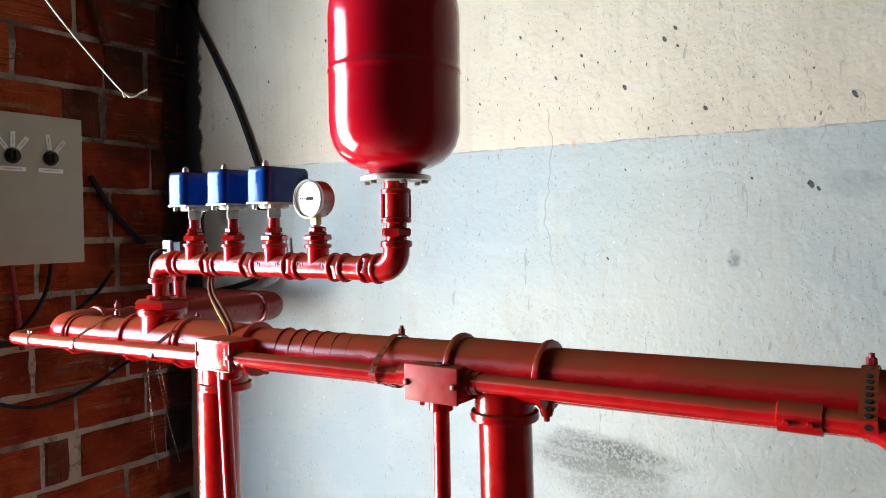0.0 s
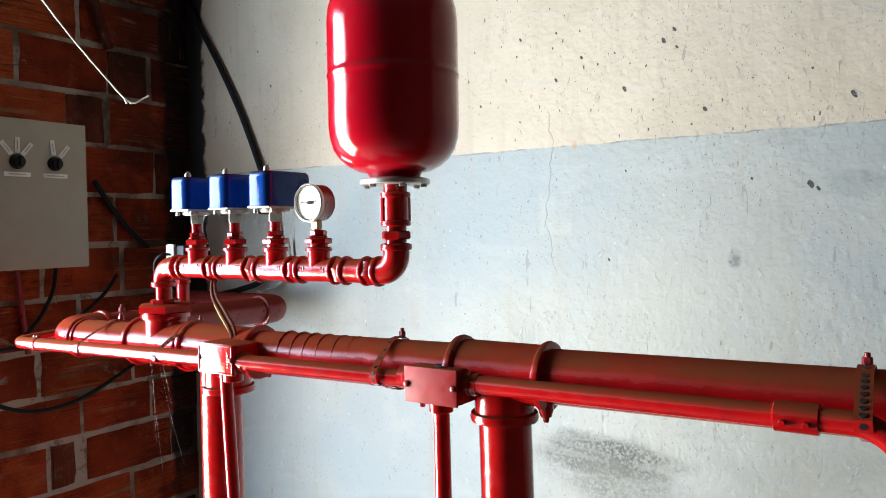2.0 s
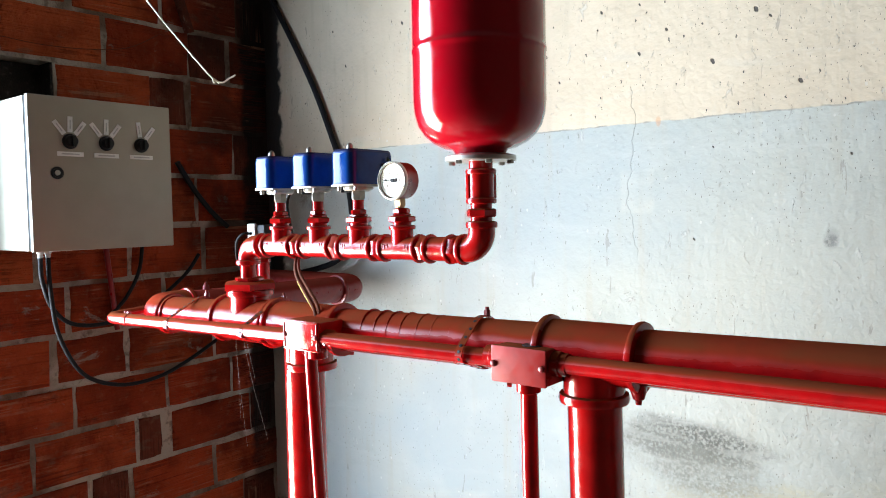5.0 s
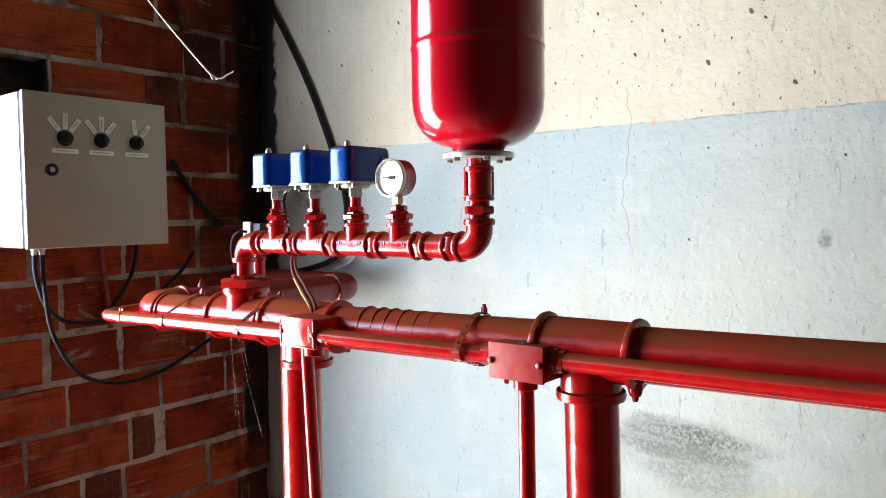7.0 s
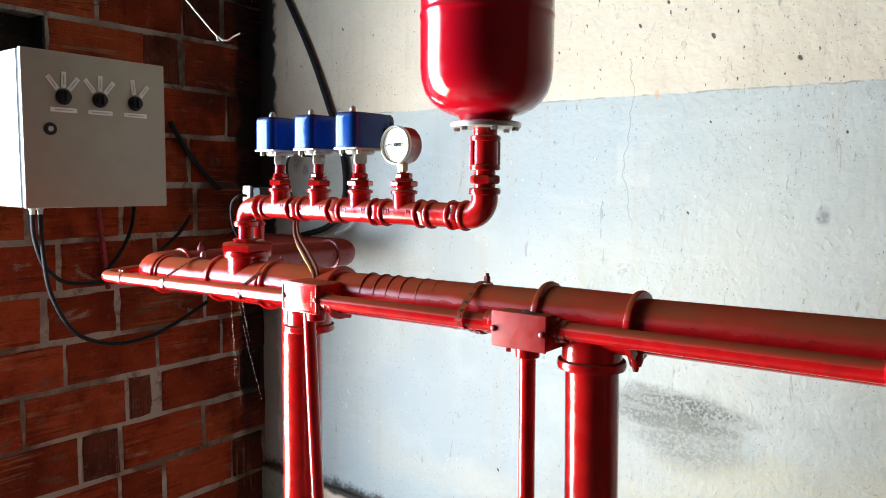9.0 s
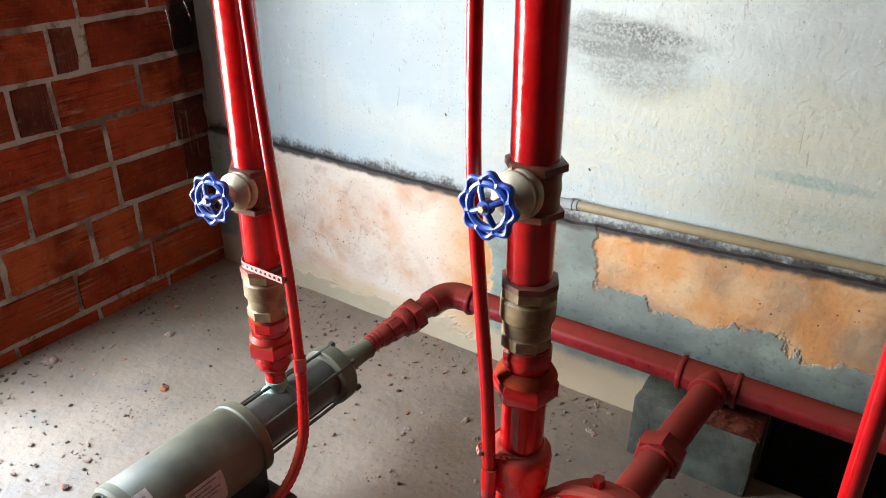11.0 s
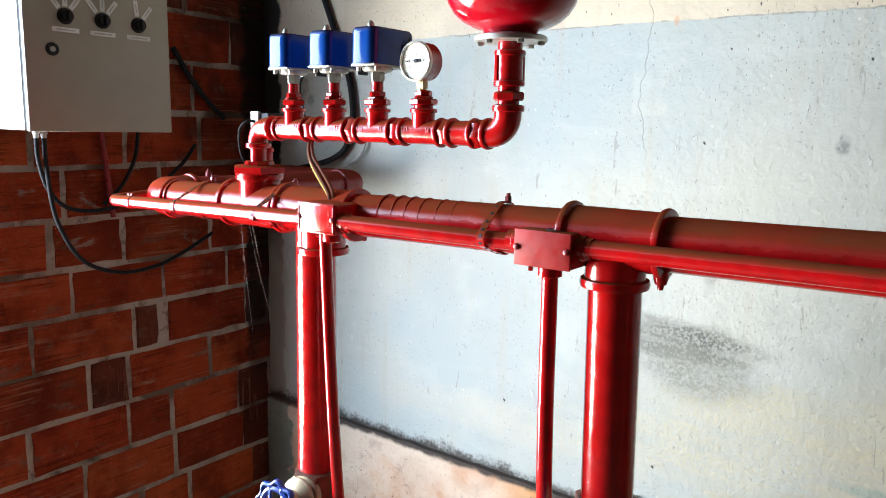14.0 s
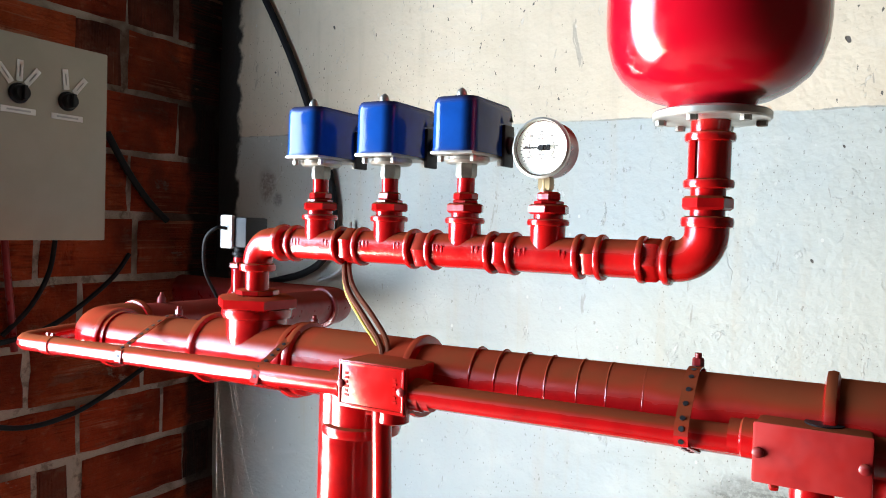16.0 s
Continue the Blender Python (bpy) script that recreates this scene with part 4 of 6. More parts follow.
def gate_valve(x, z0, z1, label, axis=(-0.10, -1, 0.06)):
    """A bronze gate valve with its bonnet and hand wheel to the front."""
    v = thing("gate_valve", (x, HY, z0), label, "gate valve", "hand wheel valves")
    k, zc = at(x, HY, 0), (z0 + z1) / 2
    bm = B()
    nut(bm, k, HR + 0.012, z1 - 0.016, z1 + 0.002, 6, 0.2)
    nut(bm, k, HR + 0.012, z0 - 0.002, z0 + 0.016, 6, 0.2)
    lathe(bm, k, [(HR + 0.004, z0 + 0.01), (HR + 0.002, z0 + 0.03), (HR + 0.004, zc), (HR + 0.002, z1 - 0.03), (HR + 0.004, z1 - 0.01)], 28)
    part("body", bm, RUSTY, v, "bronze body smeared with red paint")
    f = at(x, HY, zc, axis)
    bm = lathe(B(), f, [(0.032, 0.015), (0.034, 0.034), (0.041, 0.037), (0.042, 0.041), (0.042, 0.048), (0.040, 0.051), (0.034, 0.052), (0.034, 0.055), (0.039, 0.057), (0.039, 0.063), (0.034, 0.068), (0.026, 0.074), (0.020, 0.078), (0.019, 0.092), (0.012, 0.096)], 28)
    part("bonnet", bm, BRONZE, v, "tan bronze bonnet")
    part("spindle", rod(B(), f, 0.0055, 0.09, 0.142, 14), BRASS, v)
    bm = B()
    R = 0.0345
    # an inner ring, and a wavy outer one that meets it between the eight open lobes
    for n, mid, wave, wide, deep in ((48, R, 0.0, 0.0066, 0.0070), (96, R + 0.0105, 0.0040, 0.0056, 0.0066)):
        ringv = []
        for i in range(n):
            a = 2 * math.pi * i / n
            c, o = Vector((math.cos(a), math.sin(a), 0)), []
            for j in range(8):
                b = 2 * math.pi * j / 8
                o.append(bm.verts.new(f @ (c * (mid + wave * math.cos(8 * a) + wide * math.cos(b)) + Vector((0, 0, 0.124 + deep * math.sin(b))))))
            ringv.append(o)
        for i in range(n):
            for j in range(8):
                a, b = ringv[i], ringv[(i + 1) % n]
                bm.faces.new((a[j], a[(j + 1) % 8], b[(j + 1) % 8], b[j]))
    wheel = part("hand_wheel", bm, BLUE_WHEEL, v, "blue scalloped hand wheel")
    for i in range(8):
        a = 2 * math.pi * (i + 0.5) / 8
        c = Vector((math.cos(a), math.sin(a), 0))
        part("web", tube(B(), [f @ (c * (R - 0.001) + Vector((0, 0, 0.124))), f @ (c * (R + 0.008) + Vector((0, 0, 0.124)))], 0.0072, 8), BLUE_WHEEL, wheel)
    for i in range(4):
        a = math.pi / 2 * i + 0.5
        c = Vector((math.cos(a), math.sin(a), 0))
        part("spoke", tube(B(), [f @ (c * 0.008 + Vector((0, 0, 0.133))), f @ (c * 0.025 + Vector((0, 0, 0.130))), f @ (c * R + Vector((0, 0, 0.124)))], 0.0048, 8), BLUE_WHEEL, wheel)
    part("hub", lathe(B(), f, [(0.011, 0.122), (0.012, 0.128), (0.011, 0.138)], 18), BLUE_WHEEL, wheel)
    part("nut", nut(B(), f, 0.006, 0.138, 0.145), BRASS, wheel)
    return v


def check_valve(x, z0, z1):
    v = thing("check_valve", (x, HY, z0), "worn brass check valve with flaking red paint", "check valve", "brass check valves")
    k, h = at(x, HY, 0), z1 - z0
    bm = B()
    nut(bm, k, HR + 0.010, z1 - h * 0.26, z1, 8, 0.1)
    nut(bm, k, HR + 0.007, z0, z0 + h * 0.24, 8, 0.1)
    lathe(bm, k, [(HR + 0.002, z0 + h * 0.2), (HR + 0.004, z0 + h * 0.42), (HR + 0.009, z0 + h * 0.46), (HR + 0.009, z0 + h * 0.72), (HR + 0.004, z0 + h * 0.76)], 32)
    part("body", bm, WORN_BRASS, v)
    bm = B()
    nut(bm, k, HR + 0.0115, z1 - h * 0.10, z1 + 0.004, 8, 0.1)
    part("top_nut", bm, RUSTY, v)
    return v


r1 = riser(R1X - 0.012, HZ - 0.03, 0.655, "red riser pipe down to the small pump")
r2 = riser(R2X, HZ - 0.03, 0.825, "red riser pipe down to the large pump", 0.012)
gate_valve(R1X - 0.012, 0.795, 0.892, "bronze gate valve with blue hand wheel on riser", (0.10, -1, 0.13))
gate_valve(R2X + 0.010, 0.946, 1.038, "bronze gate valve with blue hand wheel, paint-smeared")
check_valve(R1X - 0.012, 0.530, 0.658)
check_valve(R2X + 0.014, 0.697, 0.829)

union_a = thing("pipe_union", (R1X - 0.012, HY, 0.345), "red painted union above the small pump", "pipe union")
k = at(R1X - 0.012, HY, 0)
bm = B()
rod(bm, k, HR, 0.40, 0.535, 28)
nut(bm, k, HR + 0.006, 0.495, 0.53, 8)
part("upper_collar", bm, RED_WET, union_a)
bm = B()
nut(bm, k, HR + 0.018, 0.430, 0.472, 6, 0.3)
lathe(bm, k, [(HR + 0.010, 0.472), (HR + 0.004, 0.486)], 28)
part("union_nut", bm, RED_WET, union_a)
bm = B()
nut(bm, k, HR + 0.004, 0.392, 0.43, 8)
lathe(bm, k, [(0.024, 0.345), (0.022, 0.37), (0.030, 0.378), (0.030, 0.392)], 24)
part("reducer", bm, RED_WET, union_a)

union_b = thing("pipe_union", (R2X, HY, 0.37), "large red union above the large pump", "pipe union")
k = at(R2X + 0.020, HY, 0)
bm = B()
rod(bm, k, HR, 0.46, 0.70, 28)
nut(bm, k, HR + 0.006, 0.655, 0.698, 8)
part("upper_collar", bm, RED_WET, union_b)
bm = B()
nut(bm, k, HR + 0.020, 0.590, 0.636, 6, 0.3)
lathe(bm, k, [(HR + 0.017, 0.636), (HR + 0.012, 0.645), (HR + 0.002, 0.655)], 28)
part("union_nut", bm, RED_WET, union_b)
bm = rod(B(), k, HR + 0.001, 0.460, 0.59, 28)
part("lower_collar", bm, RED_WET, union_b)
bm = lathe(B(), k, [(HR + 0.010, 0.375), (HR + 0.017, 0.390), (HR + 0.020, 0.45), (HR + 0.018, 0.464), (HR + 0.010, 0.474), (HR + 0.001, 0.477)], 32)
part("socket", bm, RED_CAST, union_b)

# ---- conduit along the header, junction boxes, drops ----
CY, CZ, CR = 0.988, 1.425, 0.0135


def conduit(name, path, label, r=CR, mat=RED):
    c = thing(name, path[0], label, "conduit")
    part("tube", tube(B(), path, r, 20), mat, c)
    return c


cl = conduit("conduit", bent([(-0.935, CY, CZ), (-1.595, CY, CZ - 0.016), (-1.622, CY + 0.10, CZ - 0.014), (-1.612, 1.5, CZ - 0.014)], 0.035, 8), "red conduit strapped along the header pipe")
bm = lathe(B(), at(-1.52, CY, CZ - 0.014, ALONG), [(CR, -0.002), (CR + 0.002, 0), (CR + 0.002, 0.02), (CR, 0.022)], 20)
for dx in (0.004, 0.016):
    nut(bm, at(-1.52 + dx, CY, CZ - 0.014 + CR), 0.004, 0, 0.006)
part("coupling", bm, RED, cl)
conduit("conduit", [(-0.845, CY, CZ + 0.002), (-0.482, CY + 0.038, CZ - 0.001)], "red conduit between the two junction boxes")
RC = bent([(-0.40, CY + 0.036, 1.427), (0.14, CY + 0.010, 1.440), (0.175, CY + 0.006, 1.375), (0.19, CY, 0.42)], 0.06, 8)
cr = conduit("conduit", RC, "red conduit that turns down from the header")
bm = lathe(B(), at(0.03, CY + 0.0155, 1.4375, ALONG), [(CR, -0.002), (CR + 0.004, 0), (CR + 0.004, 0.045), (CR, 0.047)], 20)
for dx in (0.010, 0.034):
    nut(bm, at(0.03 + dx, CY + 0.0155 - CR - 0.003, 1.434, (0, -1, 0)), 0.004, 0, 0.006)
part("coupling", bm, RED, cr)


def rim(x0, x1, z0, z1, y):
    """A raised lip round a lid."""
    bm = B()
    for a, b in (((x0, y - 0.0012, z0), (x1, y + 0.002, z0 + 0.003)), ((x0, y - 0.0012, z1 - 0.003), (x1, y + 0.002, z1)), ((x0, y - 0.0012, z0 + 0.003), (x0 + 0.003, y + 0.002, z1 - 0.003)), ((x1 - 0.003, y - 0.0012, z0 + 0.003), (x1, y + 0.002, z1 - 0.003))):
        block(bm, a, b, 0.0006)
    return bm


def junction_box(x0, x1, z0, z1, y0, y1, label, hole, paint):
    j = thing("junction_box", ((x0 + x1) / 2, y1, z0), label, "junction box", "red conduit boxes")
    part("body", block(B(), (x0, y0 + 0.007, z0), (x1, y1, z1), 0.004), RED if paint == RED_LID else paint, j)
    lid = part("lid", block(B(), (x0 - 0.001, y0, z0 - 0.001), (x1 + 0.001, y0 + 0.006, z1 + 0.001), 0.003), paint, j)
    zc = (z0 + z1) / 2
    for x in (x0 + 0.004, x1 - 0.005):
        bm = B()
        lathe(bm, at(x, y0, zc, (0, -1, 0)), [(0.005, -0.001), (0.005, 0.002), (0.003, 0.0035)], 14)
        part("screw", bm, RED_DULL, lid)
    for x in () if hole else (x0 + 0.012, x1 - 0.014):
        bm = B()
        for e in range(6):
            block(bm, (x - 0.0028, y0 - 0.0007, zc - 0.014 + 0.0050 * e), (x + 0.0028 - 0.0012 * (e % 2), y0 + 0.001, zc - 0.0112 + 0.0050 * e))
        part("moulded_lettering", bm, paint, lid)
    if not hole:
        part("lid_rim", rim(x0 + 0.001, x1 - 0.001, z0 + 0.001, z1 - 0.001, y0), paint, lid)
    if hole:
        # no opening is cut: a black disc paints the hole's dark inside
        bm = lathe(B(), at((x0 + x1) / 2 + 0.008, y0 + 0.030, z1), [(0.016, -0.002), (0.016, 0.0012), (0.001, 0.0012)], 24)
        part("knockout", bm, BLACK, j, "black disc painting the dark inside of the open knockout")
    for s, x in ((-1, x0), (1, x1)):
        bm = lathe(B(), at(x, y0 + 0.022 if not hole else y0 + 0.027, CZ + (0.002 if hole else 0), (s, 0, 0)), [(CR + 0.005, -0.002), (CR + 0.005, 0.012), (CR + 0.003, 0.014), (CR + 0.003, 0.024)], 20)
        part("side_socket", bm, RED, j)
    bm = lathe(B(), at((x0 + x1) / 2 + (0.012 if not hole else 0), y0 + 0.03, z0, (0, 0, -1)), [(CR + 0.005, -0.002), (CR + 0.005, 0.016), (CR + 0.002, 0.018)], 20)
    nut(bm, at((x0 + x1) / 2 - 0.006 if not hole else (x0 + x1) / 2 - 0.018, y0 + 0.03, z0 - 0.009, (-1, -0.4, 0)), 0.004, 0.010, 0.017)
    part("bottom_socket", bm, RED, j)
    return j


junction_box(-0.931, -0.839, 1.404, 1.457, 0.973, 1.036, "red conduit box with shiny lid below the wires", False, RED_LID)
junction_box(-0.486, -0.394, 1.396, 1.449, 0.998, 1.062, "red conduit box with an open knockout hole", True, RED_BOX)

d1 = conduit("conduit", smooth_path([(-0.886, 0.997, 1.40), (-0.880, 1.010, 1.05), (-0.868, 1.030, 0.66), (-0.856, 1.025, 0.46)], 6), "thin red conduit slanting down to the small pump", 0.0115, RED)
hose = smooth_path([(-0.856, 1.025, 0.47), (-0.846, 1.015, 0.40), (-0.826, 0.98, 0.29), (-0.828, 0.91, 0.205), (-0.865, 0.81, 0.160), (-0.925, 0.71, 0.145), (-0.975, 0.65, 0.155)], 16)
part("hose", tube(B(), hose, 0.0125, 16, True, 0.06), RED_WET, d1, "ribbed red flexible hose")
part("hose_joint", rod(B(), at(-0.856, 1.025, 0.455), 0.0145, 0.0, 0.035, 20), RED_WET, d1)
bm = B()
for s in (0.0, 0.02, 0.032):
    tube(bm, [(-0.868 + s * 0.5 + 0.017 * math.cos(a), 0.80 + s + 0.006 * math.sin(a), 0.158 + 0.017 * math.sin(a)) for a in [i * math.pi / 6 for i in range(13)]], 0.0012, 6)
part("wire_tie", bm, WHITE_WIRE, d1, "pale wire tie")
d2 = conduit("conduit", smooth_path([(-0.440, 1.028, 1.396), (-0.428, 1.022, 1.0), (-0.382, 1.012, 0.62), (-0.364, 1.005, 0.42)], 6), "straight red conduit down to the large pump", 0.0125, RED)
hose = smooth_path([(-0.364, 1.005, 0.44), (-0.363, 1.003, 0.38), (-0.361, 0.995, 0.28), (-0.354, 0.96, 0.19), (-0.33, 0.90, 0.16), (-0.27, 0.86, 0.19)], 14)
part("hose", tube(B(), hose, 0.0135, 16, True, 0.06), RED_DULL, d2, "ribbed red flexible hose")
part("hose_joint", rod(B(), at(-0.364, 1.005, 0.40), 0.0155, 0.0, 0.05, 20), RED_WET, d2)


def strap(place, axis, r0, bulge, width, label, mat=None):
    """A perforated steel band round a pipe and the conduit beside it."""
    s = thing("pipe_strap", place, label, "pipe strap", "perforated straps")
    m = at(*place, axis)
    n, bm = 40, B()
    inv = m.to_3x3().inverted()
    loops = []
    for i in range(n):
        a = 2 * math.pi * i / n
        d = Vector((math.cos(a), math.sin(a), 0))
        best = r0
        for off, r in bulge:
            o = inv @ Vector(off)
            o.z = 0
            b = d.dot(o)
            disc = b * b - o.length_squared + (r + 0.002) ** 2
            if disc > 0:
                best = max(best, b + math.sqrt(disc))
        loops.append((d, best))
    pts = [d * r for d, r in loops]
    # pull the band taut between the two tubes
    for turn in range(60):
        for i in range(n):
            mid = (pts[i - 1] + pts[(i + 1) % n]) / 2
            if mid.length > pts[i].length:
                pts[i] = mid
    rings = []
    for p in pts:
        d = p.normalized()
        rings.append([bm.verts.new(m @ (q + Vector((0, 0, h)))) for q, h in ((p + d * 0.0004, -width), (p + d * 0.0018, -width), (p + d * 0.0018, width), (p + d * 0.0004, width))])
    for i in range(n):
        a, b = rings[i], rings[(i + 1) % n]
        for j in range(4):
            bm.faces.new((a[j], a[(j + 1) % 4], b[(j + 1) % 4], b[j]))
    part("band", bm, mat or RED, s)
    # the band is uncut; black discs paint the dark of its perforations
    bm = B()
    total = 0.0
    for i in range(n):
        a, b = pts[i], pts[(i + 1) % n]
        seg = (b - a).length
        total += seg
        if total > 0.0095:
            total = 0.0
            c = (a + b) / 2
            out = Vector((b.y - a.y, a.x - b.x, 0)).normalized()
            out = out if out.dot(c) > 0 else -out
            lathe(bm, m @ Matrix.Translation(c) @ facing(out), [(width * 0.42, 0.0004), (width * 0.42, 0.0023)], 10)
    part("holes", bm, BLACK, s)
    bm = B()
    up = (m.to_3x3().inverted() @ Vector((0.0, 0.3, 1.0)))
    up.z = 0
    best = max(pts, key=lambda p: p.normalized().dot(up.normalized()))
    c = m @ best
    nut(bm, at(c.x, c.y, c.z), 0.006, 0.0, 0.011)
    rod(bm, at(c.x, c.y, c.z), 0.0035, 0.0, 0.016, 10)
    part("bolt", bm, RED_DULL, s)
    return s


band = "perforated steel strap painted red, round header and conduit"
front = (0, CY - HY, -0.010)
strap((-1.330, HY, hz(-1.330)), (1, 0.02, 0.02), HR + 0.002, [(front, CR)], 0.006, band)
strap((-1.066, HY, hz(-1.066)), (1, 0.04, -0.12), HR + 0.006, [(front, CR)], 0.006, band)
strap((-0.551, HY, hz(-0.551)), (1, 0.02, 0.02), HR + 0.002, [((0, CY + 0.028 - HY, -0.011), CR)], 0.0065, band)
strap((0.118, HY, hz(0.118)), (1, 0.0, 0.06), HR + 0.002, [((0, CY + 0.010 - HY, -0.003), CR)], 0.009, band)
strap((R1X - 0.012, HY, 0.672), (-0.08, 0.0, 1), HR + 0.004, [((0.115, -0.045, 0), 0.0115)], 0.0075, "faded perforated strap round riser and thin conduit", PINK_BAND)
strap((R2X + 0.020, HY, 0.480), (0.25, -0.1, 1), HR + 0.004, [((-0.043, -0.063, 0), 0.0125)], 0.006, "faded perforated strap round riser and thin conduit", PINK_BAND)

# small mounting lugs under the tees
for x, y in ((-0.885, HY + 0.03), (-0.282, HY - 0.01)):
    lug = thing("pipe_lug", (x, y, HZ - 0.06), "small red bracket bolt under the header", "bracket", "header lugs")
    bm = lathe(B(), at(x, y, HZ - 0.030, (0, 0, -1)), [(0.010, 0), (0.011, 0.010), (0.008, 0.020), (0.005, 0.022), (0.004, 0.028)], 16)
    part("bolt", bm, RED, lug)

# ---- pressure sensor on the back pipe ----
sx, sy = BX + 0.044, 1.372
sensor = thing("pressure_sensor", (sx, sy, HZ + HR), "grey sensor plug on a red threaded stub", "pressure sensor")
bm = B()
k = at(sx, sy, HZ)
tube(bm, [(BX, sy, HZ - 0.01), (BX + 0.03, sy, HZ + 0.022), (sx, sy, HZ + 0.04)], 0.019, 16)
rod(bm, k, 0.017, 0.03, 0.085, 20)
nut(bm, k, 0.020, 0.085, 0.098)
rod(bm, k, 0.014, 0.095, 0.108, 20)
part("stub", bm, RED_WET, sensor)
bm = B()
rod(bm, k, 0.013, 0.106, 0.128, 20)
bead(bm, k, 0.116, 0.013, 0.016, 0.004)
part("collar", bm, BLACK, sensor)
bm = B()
block(bm, (sx - 0.020, sy - 0.026, HZ + 0.128), (sx + 0.040, sy + 0.034, HZ + 0.188), 0.005)
part("plug", bm, BLACK, sensor)
bm = B()
block(bm, (sx - 0.022, sy - 0.034, HZ + 0.126), (sx + 0.010, sy - 0.024, HZ + 0.192), 0.004)
part("front_cap", bm, GREY_PLASTIC, sensor, "pale grey plug face")
bm = tube(B(), smooth_path([(sx - 0.005, sy - 0.032, HZ + 0.165), (sx - 0.012, sy - 0.055, HZ + 0.165), (sx - 0.035, sy - 0.06, HZ + 0.14), (sx - 0.055, sy - 0.04, HZ + 0.08), (sx - 0.06, sy, HZ + 0.02), (sx - 0.05, sy + 0.02, HZ - 0.03)]), 0.0035, 10)
part("lead", bm, CABLE, sensor)
bm = B()
lathe(bm, at(BX, 1.22, BZ + HR - 0.003), [(0.008, 0), (0.008, 0.010), (0.004, 0.016), (0.002, 0.022)], 12)
plug = solid("pipe_plug", bm, RED_DULL, "small red plug on the back pipe", "pipe plug")

# ---- control cabinet ----
CX0, CX1, CA, CB_, CL, CH = XW, -1.880, 0.941, 1.342, 1.565, 1.970
cab = thing("control_cabinet", (XW, (CA + CB_) / 2, CL), "beige steel control cabinet with three selector switches", "control cabinet")
part("body", block(B(), (CX0, CA, CL), (CX1 - 0.027, CB_, CH), 0.004), CABINET, cab)
part("gasket", block(B(), (CX1 - 0.028, CA + 0.0025, CL + 0.0025), (CX1 - 0.0145, CB_ - 0.0025, CH - 0.0025)), BLACK, cab)
door = part("door", block(B(), (CX1 - 0.0150, CA, CL - 0.002), (CX1, CB_, CH + 0.002), 0.003), CABINET, cab)
for i, y in enumerate((1.046, 1.145, 1.248)):
    z = 1.855
    bm = B()
    m = at(CX1, y, z, (1, 0, 0))
    lathe(bm, m, [(0.0205, 0), (0.0205, 0.004), (0.0190, 0.007), (0.0165, 0.008), (0.0150, 0.018), (0.0135, 0.020)], 28)
    block(bm, (CX1 + 0.016, y - 0.004, z - 0.014), (CX1 + 0.028, y + 0.004, z + 0.014), 0.0015)
    sel = part("selector_switch", bm, BLACK, door, "black rotary selector")
    angles = (-38, 2, 38) if i < 2 else (-6, 38)
    for a in angles:
        c, s = math.cos(radians(a)), math.sin(radians(a))
        u, w = Vector((0, s, c)), Vector((0, c, -s))
        o = Vector((CX1 + 0.0008, y, z))
        bm = B()
        q = [o + u * 0.024 - w * 0.0065, o + u * 0.024 + w * 0.0065, o + u * 0.066 + w * 0.0065, o + u * 0.066 - w * 0.0065]
        lo, hi = [bm.verts.new(v) for v in q], [bm.verts.new(v + Vector((0.0014, 0, 0))) for v in q]
        bm.faces.new(hi), bm.faces.new(lo[::-1])
        for e in range(4):
            bm.faces.new((lo[e], lo[(e + 1) % 4], hi[(e + 1) % 4], hi[e]))
        strip = part("label_strip", bm, WHITE, door, "white label strip with illegible lettering")
        o = Vector((CX1 + 0.0026, y, z))
        bm = B()
        bm.faces.new([bm.verts.new(v) for v in (o + u * 0.033 - w * 0.0012, o + u * 0.033 + w * 0.0012, o + u * 0.057 + w * 0.0012, o + u * 0.057 - w * 0.0012)])
        bmesh.ops.solidify(bm, geom=bm.faces[:], thickness=0.0003)
        strip_bar = part("lettering_bar", bm, GREY_PLASTIC, door)
    part("label_strip", block(B(), (CX1 + 0.0006, y - 0.035, z - 0.040), (CX1 + 0.0022, y + 0.035, z - 0.028), 0.0004), WHITE, door, "white label strip with illegible lettering")
    part("lettering_bar", block(B(), (CX1 + 0.0024, y - 0.024, z - 0.0358), (CX1 + 0.0030, y + 0.024, z - 0.0322)), GREY_PLASTIC, door)
bm = lathe(B(), at(CX1, 1.009, 1.770, (1, 0, 0)), [(0.0165, 0), (0.0165, 0.003), (0.012, 0.004), (0.011, 0.002)], 28)
part("lock", bm, BLACK, door, "black quarter-turn lock")
bm = B()
lathe(bm, at(CX1, 1.009, 1.770, (1, 0, 0)), [(0.0070, 0), (0.0070, 0.005)], 16)
part("lock_core", bm, ZINC, door)
bm = B()
for y in (1.03, 1.05):
    lathe(bm, at(-1.935, y - 0.05, CL, (0, 0, -1)), [(0.009, 0), (0.009, 0.008), (0.007, 0.010), (0.007, 0.018), (0.005, 0.022)], 12)
part("cable_gland", bm, GREY_PLASTIC, cab)


# ---- cables ----
def cable(points, r, label, mat=CABLE, steps=10):
    c = tube(B(), smooth_path(points, steps), r, 12)
    return solid("cable", c, mat, label, "cable", "loose cables")


